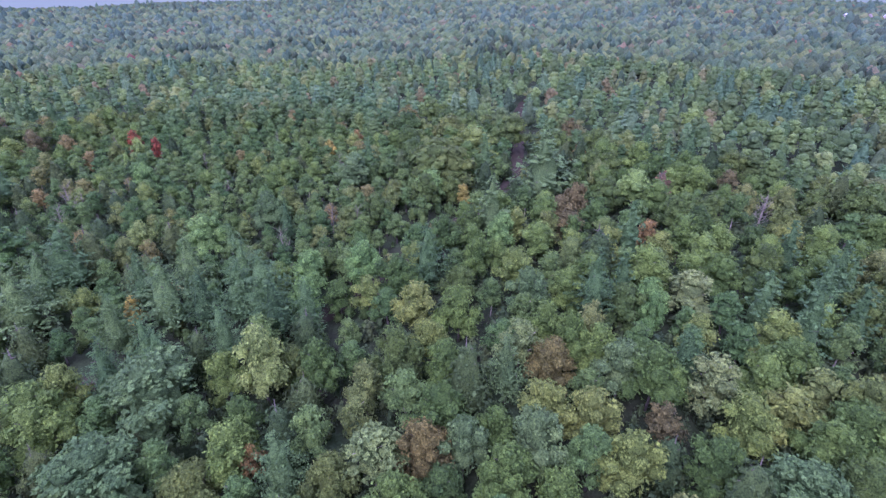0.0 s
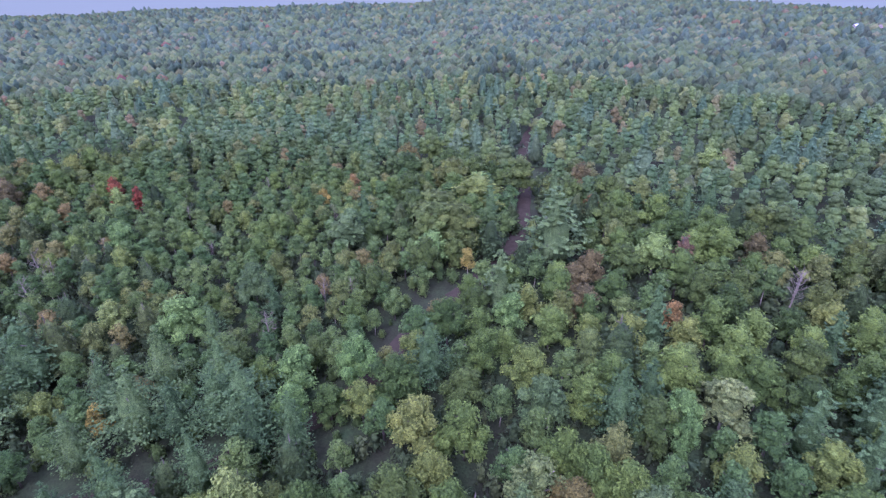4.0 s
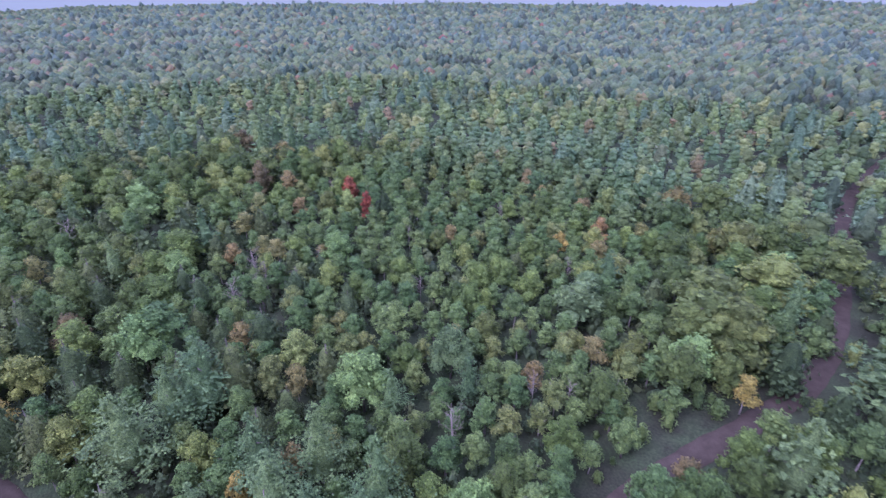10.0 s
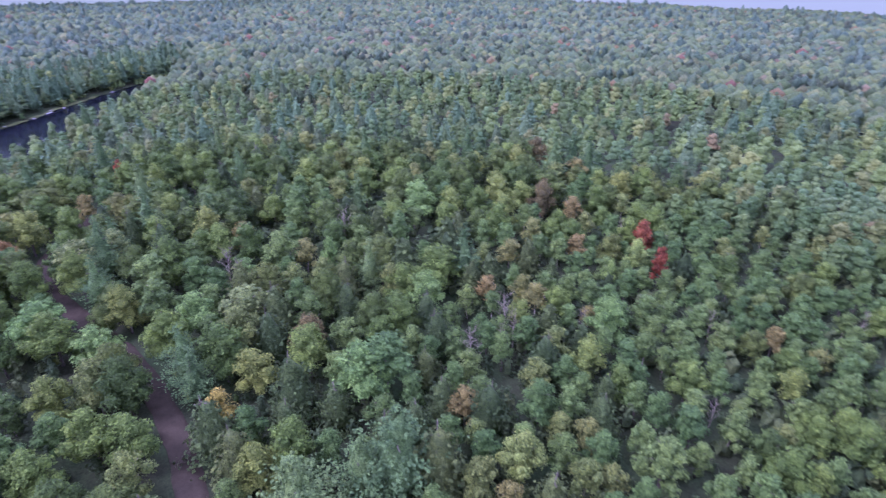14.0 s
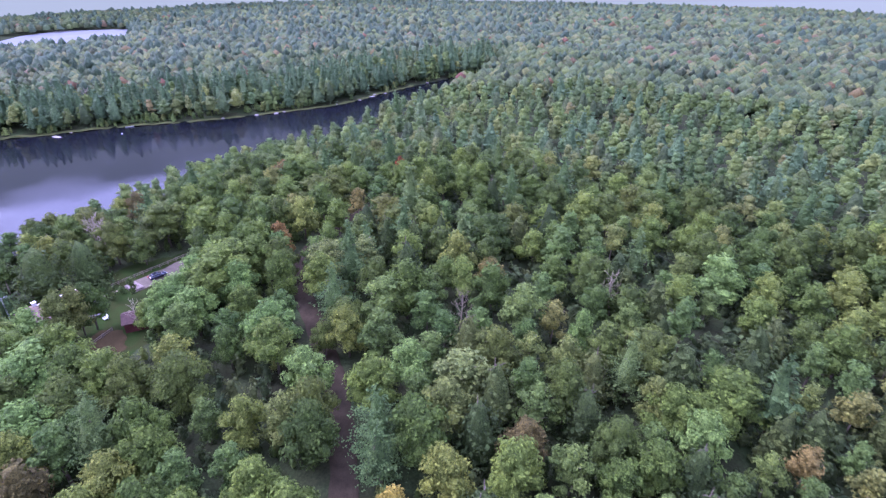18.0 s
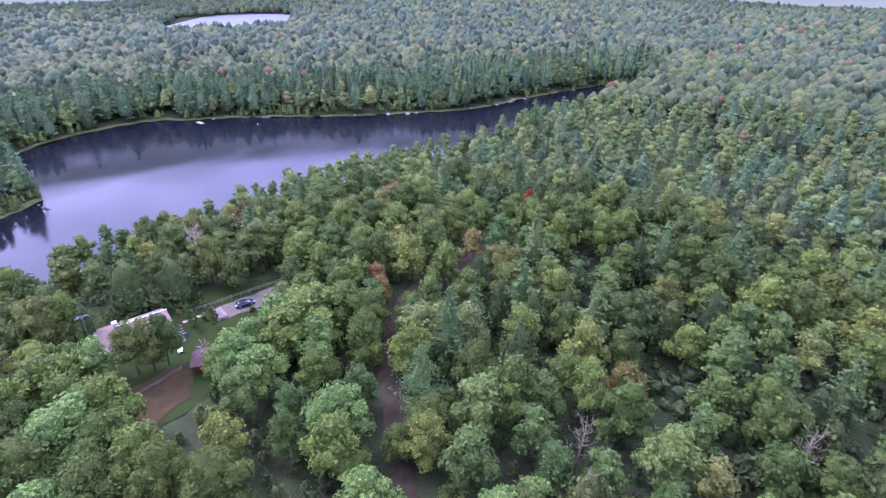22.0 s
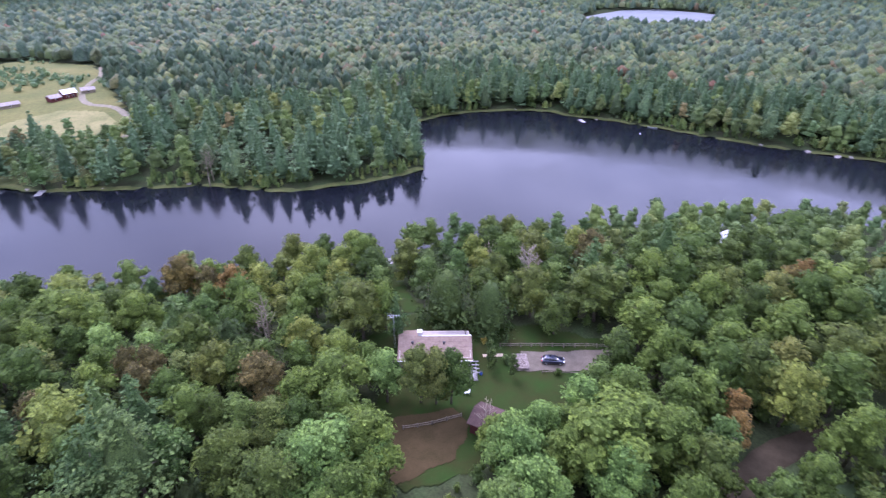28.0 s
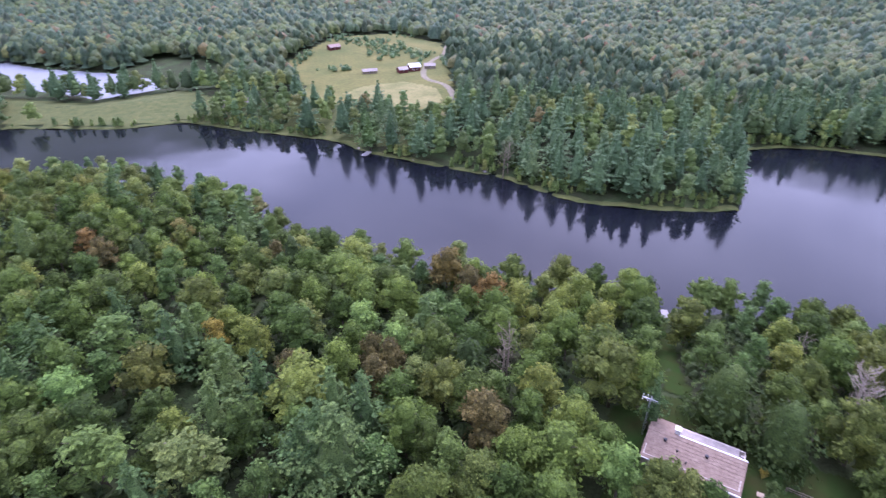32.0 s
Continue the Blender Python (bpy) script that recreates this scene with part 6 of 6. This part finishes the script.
low = [thicket(600 + s, 3.6, 2.4, 9, 1.25) for s in range(5)]
leafy = [broad(660 + s, 4.0, 2.3, -0.2, 3, 90, 0.40, 1.0, 5, 0.8) for s in range(4)]
edge = (np.minimum(seg_distance(X, Y, ROAD, False), seg_distance(X, Y, YARD, True)) < 11) & (seg_distance(X, Y, FLIGHT, False) < 110)
close = ~edge & (seg_distance(X, Y, FLIGHT, False) < 56)
sapling = [broad(680 + s, 4.4, 2.2, -0.2, 2, 34, 0.52, 1.0, 5, 0.62) for s in range(4)]
tagged(planted("saplings", sapling, X[close], Y[close], height(X[close], Y[close]), 65, GROVE_LEAF["hemlock"], 0.5, 1.25), "dark leafy saplings below the trees", "undergrowth", kind="stuff")
edge_or_close = edge | close
tagged(planted("undergrowth", low, X[~edge_or_close], Y[~edge_or_close], height(X[~edge_or_close], Y[~edge_or_close]), 61, GROVE_LEAF["hemlock"], 0.4, 1.15), "dark leafy undergrowth and saplings below the trees", "undergrowth", kind="stuff")
tagged(planted("roadside_bushes", leafy, X[edge], Y[edge], height(X[edge], Y[edge]), 64, GROVE_LEAF["maple"], 0.4, 1.1), "leafy bushes along the road and the lawn", "bushes", kind="stuff")
X, Y = scatter(6.0, -210, -40, -490, -170, 19)
r = rng_of(6)
clump = patchy(X, Y, 60, 3) + r.normal(0, 0.5, len(X))
ok = (inside(X, Y, FIELD) & (Y < -325) | inside(X, Y, FRONT)) & (clump > np.where(inside(X, Y, FRONT), 0.0, 0.45)) & (seg_distance(X, Y, TRACK, False) > 5)
X, Y = X[ok], Y[ok]
tagged(planted("field_bushes", low, X, Y, height(X, Y), 62, BRIGHTENED_LEAF["pine"], 0.4, 1.3), "scattered dark bushes on the rough pasture", "bushes", kind="stuff")

# low bushes and saplings that overhang the water on every shore
X, Y = scatter(2.6, -520, 110, -262, 170, 44)
d = shore(X, Y)
ok = (d > 0.3) & (d < 9) & ~inside(X, Y, LAWN_PATH) & ~inside(X, Y, MARSH) & far_enough(X, Y) & (rng_of(9).uniform(0, 1, len(X)) < 0.62) & (patchy(X, Y, 40, 12) > -0.55)
X, Y = X[ok], Y[ok]
bushy = [broad(640 + s, 4.8, 2.4, -0.5, 3, 26, 0.7, 1.0, 5, 0.85) for s in range(4)]
tagged(planted("shore_bushes", bushy, X, Y, height(X, Y), 63, BRIGHTENED_LEAF["maple"], 0.35, 1.15), "low leafy bushes overhanging the lake shore", "bushes", kind="stuff")


# distance: plainer crowns, clumped out to twice the reach of the middle woods, single beyond
def clump(seed, tall, wide, low, lobes):
    """One broad dome with overlapping lobes on its shoulders, as a far broadleaf crown."""
    r = rng_of(seed)
    v, f = shell(seed * 31, tall, wide * 0.92, low, 2, 6, bowl, 0.18, False)
    vs, fs, base = [v], [f], len(v)
    for k in range(lobes):
        ang = k * 6.283 / lobes + r.normal(0, 0.3)
        rad = wide * r.uniform(0.36, 0.5)
        c = np.array([math.cos(ang) * wide * 0.55, math.sin(ang) * wide * 0.55, low + (tall - low) * r.uniform(0.42, 0.66)])
        v, f = shell(seed * 31 + 7 + k, rad, rad, -rad * 0.7, 2, 5, bowl, 0.22, False)
        vs.append(v + c)
        fs.append(f + base)
        base += len(v)
    return solid((np.concatenate(vs), np.concatenate(fs)))


def tiers(u):
    return (1.05 - u) ** 0.55 * (0.45 if round(u * 6.25 - 0.6) % 2 else 1.0)


def far_shapes(name, k, fine):
    if name == "pine":
        return [solid(shell(300 + s, 16.5, 4.3, 0.6, 6 if fine else 3, 5, tiers if fine else (lambda u: (1.1 - u) ** 0.55), 0.42, False)) for s in range(5)]
    if name == "hemlock":
        return [solid(shell(320 + s, 14.5, 3.7, 0.6, 6 if fine else 3, 5, tiers if fine else (lambda u: (1.1 - u) ** 0.7), 0.3, False)) for s in range(5)]
    if fine:
        return [clump(340 + 10 * k + s, 12.6, 4.0, 0.8, 2) for s in range(5)]
    return [solid(shell(300 + 10 * k + s, 12.2, 4.5, 0.8, 2, 5, bowl, 0.26, False)) for s in range(5)]


for fine, spacing, first, last in ((True, 5.9, 297, 450), (False, 7.4, 446, 700), (False, 11.0, 696, 2000)):
    X, Y = scatter(spacing, -1600, 1000, -1450, 1250, 4)
    D = seg_distance(X, Y, FLIGHT, False)
    D = D - (0 if first < 300 else 40) * patchy(X, Y, 70, 77)
    ok = (D > first) & (D < last + (40 * patchy(X, Y, 70, 77) if first < 300 else 0)) & seen(X, Y)
    ok &= np.hypot(X + 60, Y - 55) < reach(X, Y) - 12
    X, Y = X[ok], Y[ok]
    ok = open_ground(X, Y, 1.2) & thinned(X, Y, 4) & ((shore(X, Y) > BELT) | ~inside(X, Y, OVER) | (np.hypot(X + 250, Y + 50) > 420))
    X, Y = X[ok], Y[ok]
    pick, young = species(X, Y, 31)
    pick = np.where(rng_of(5).uniform(0, 1, len(X)) < 0.012, 6, pick)
    for k, name in enumerate(NAMES + ["red"]):
        m = pick == k
        label = "autumn-red" if name == "red" else name
        big = 1.3 if first > 600 else 1.06
        # haze tints these leaf colours, more weakly on the nearer tier
        leaf = FAINT_HAZE_LEAF if fine and name != "red" else HAZE_TIER_LEAF
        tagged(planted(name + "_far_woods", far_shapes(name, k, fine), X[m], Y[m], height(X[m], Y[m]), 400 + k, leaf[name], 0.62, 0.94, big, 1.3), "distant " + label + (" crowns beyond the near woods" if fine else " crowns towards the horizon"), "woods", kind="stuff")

# the haze that closes the view, added as one plain glowing ring far out
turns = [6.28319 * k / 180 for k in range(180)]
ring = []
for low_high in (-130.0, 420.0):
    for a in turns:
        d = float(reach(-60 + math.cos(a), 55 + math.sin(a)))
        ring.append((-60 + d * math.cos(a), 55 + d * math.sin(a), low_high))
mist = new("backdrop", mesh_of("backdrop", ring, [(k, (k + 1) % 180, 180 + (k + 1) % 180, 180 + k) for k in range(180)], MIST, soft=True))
tagged(mist, "plain glowing ring standing in for pale distant haze", "backdrop", kind="structure")
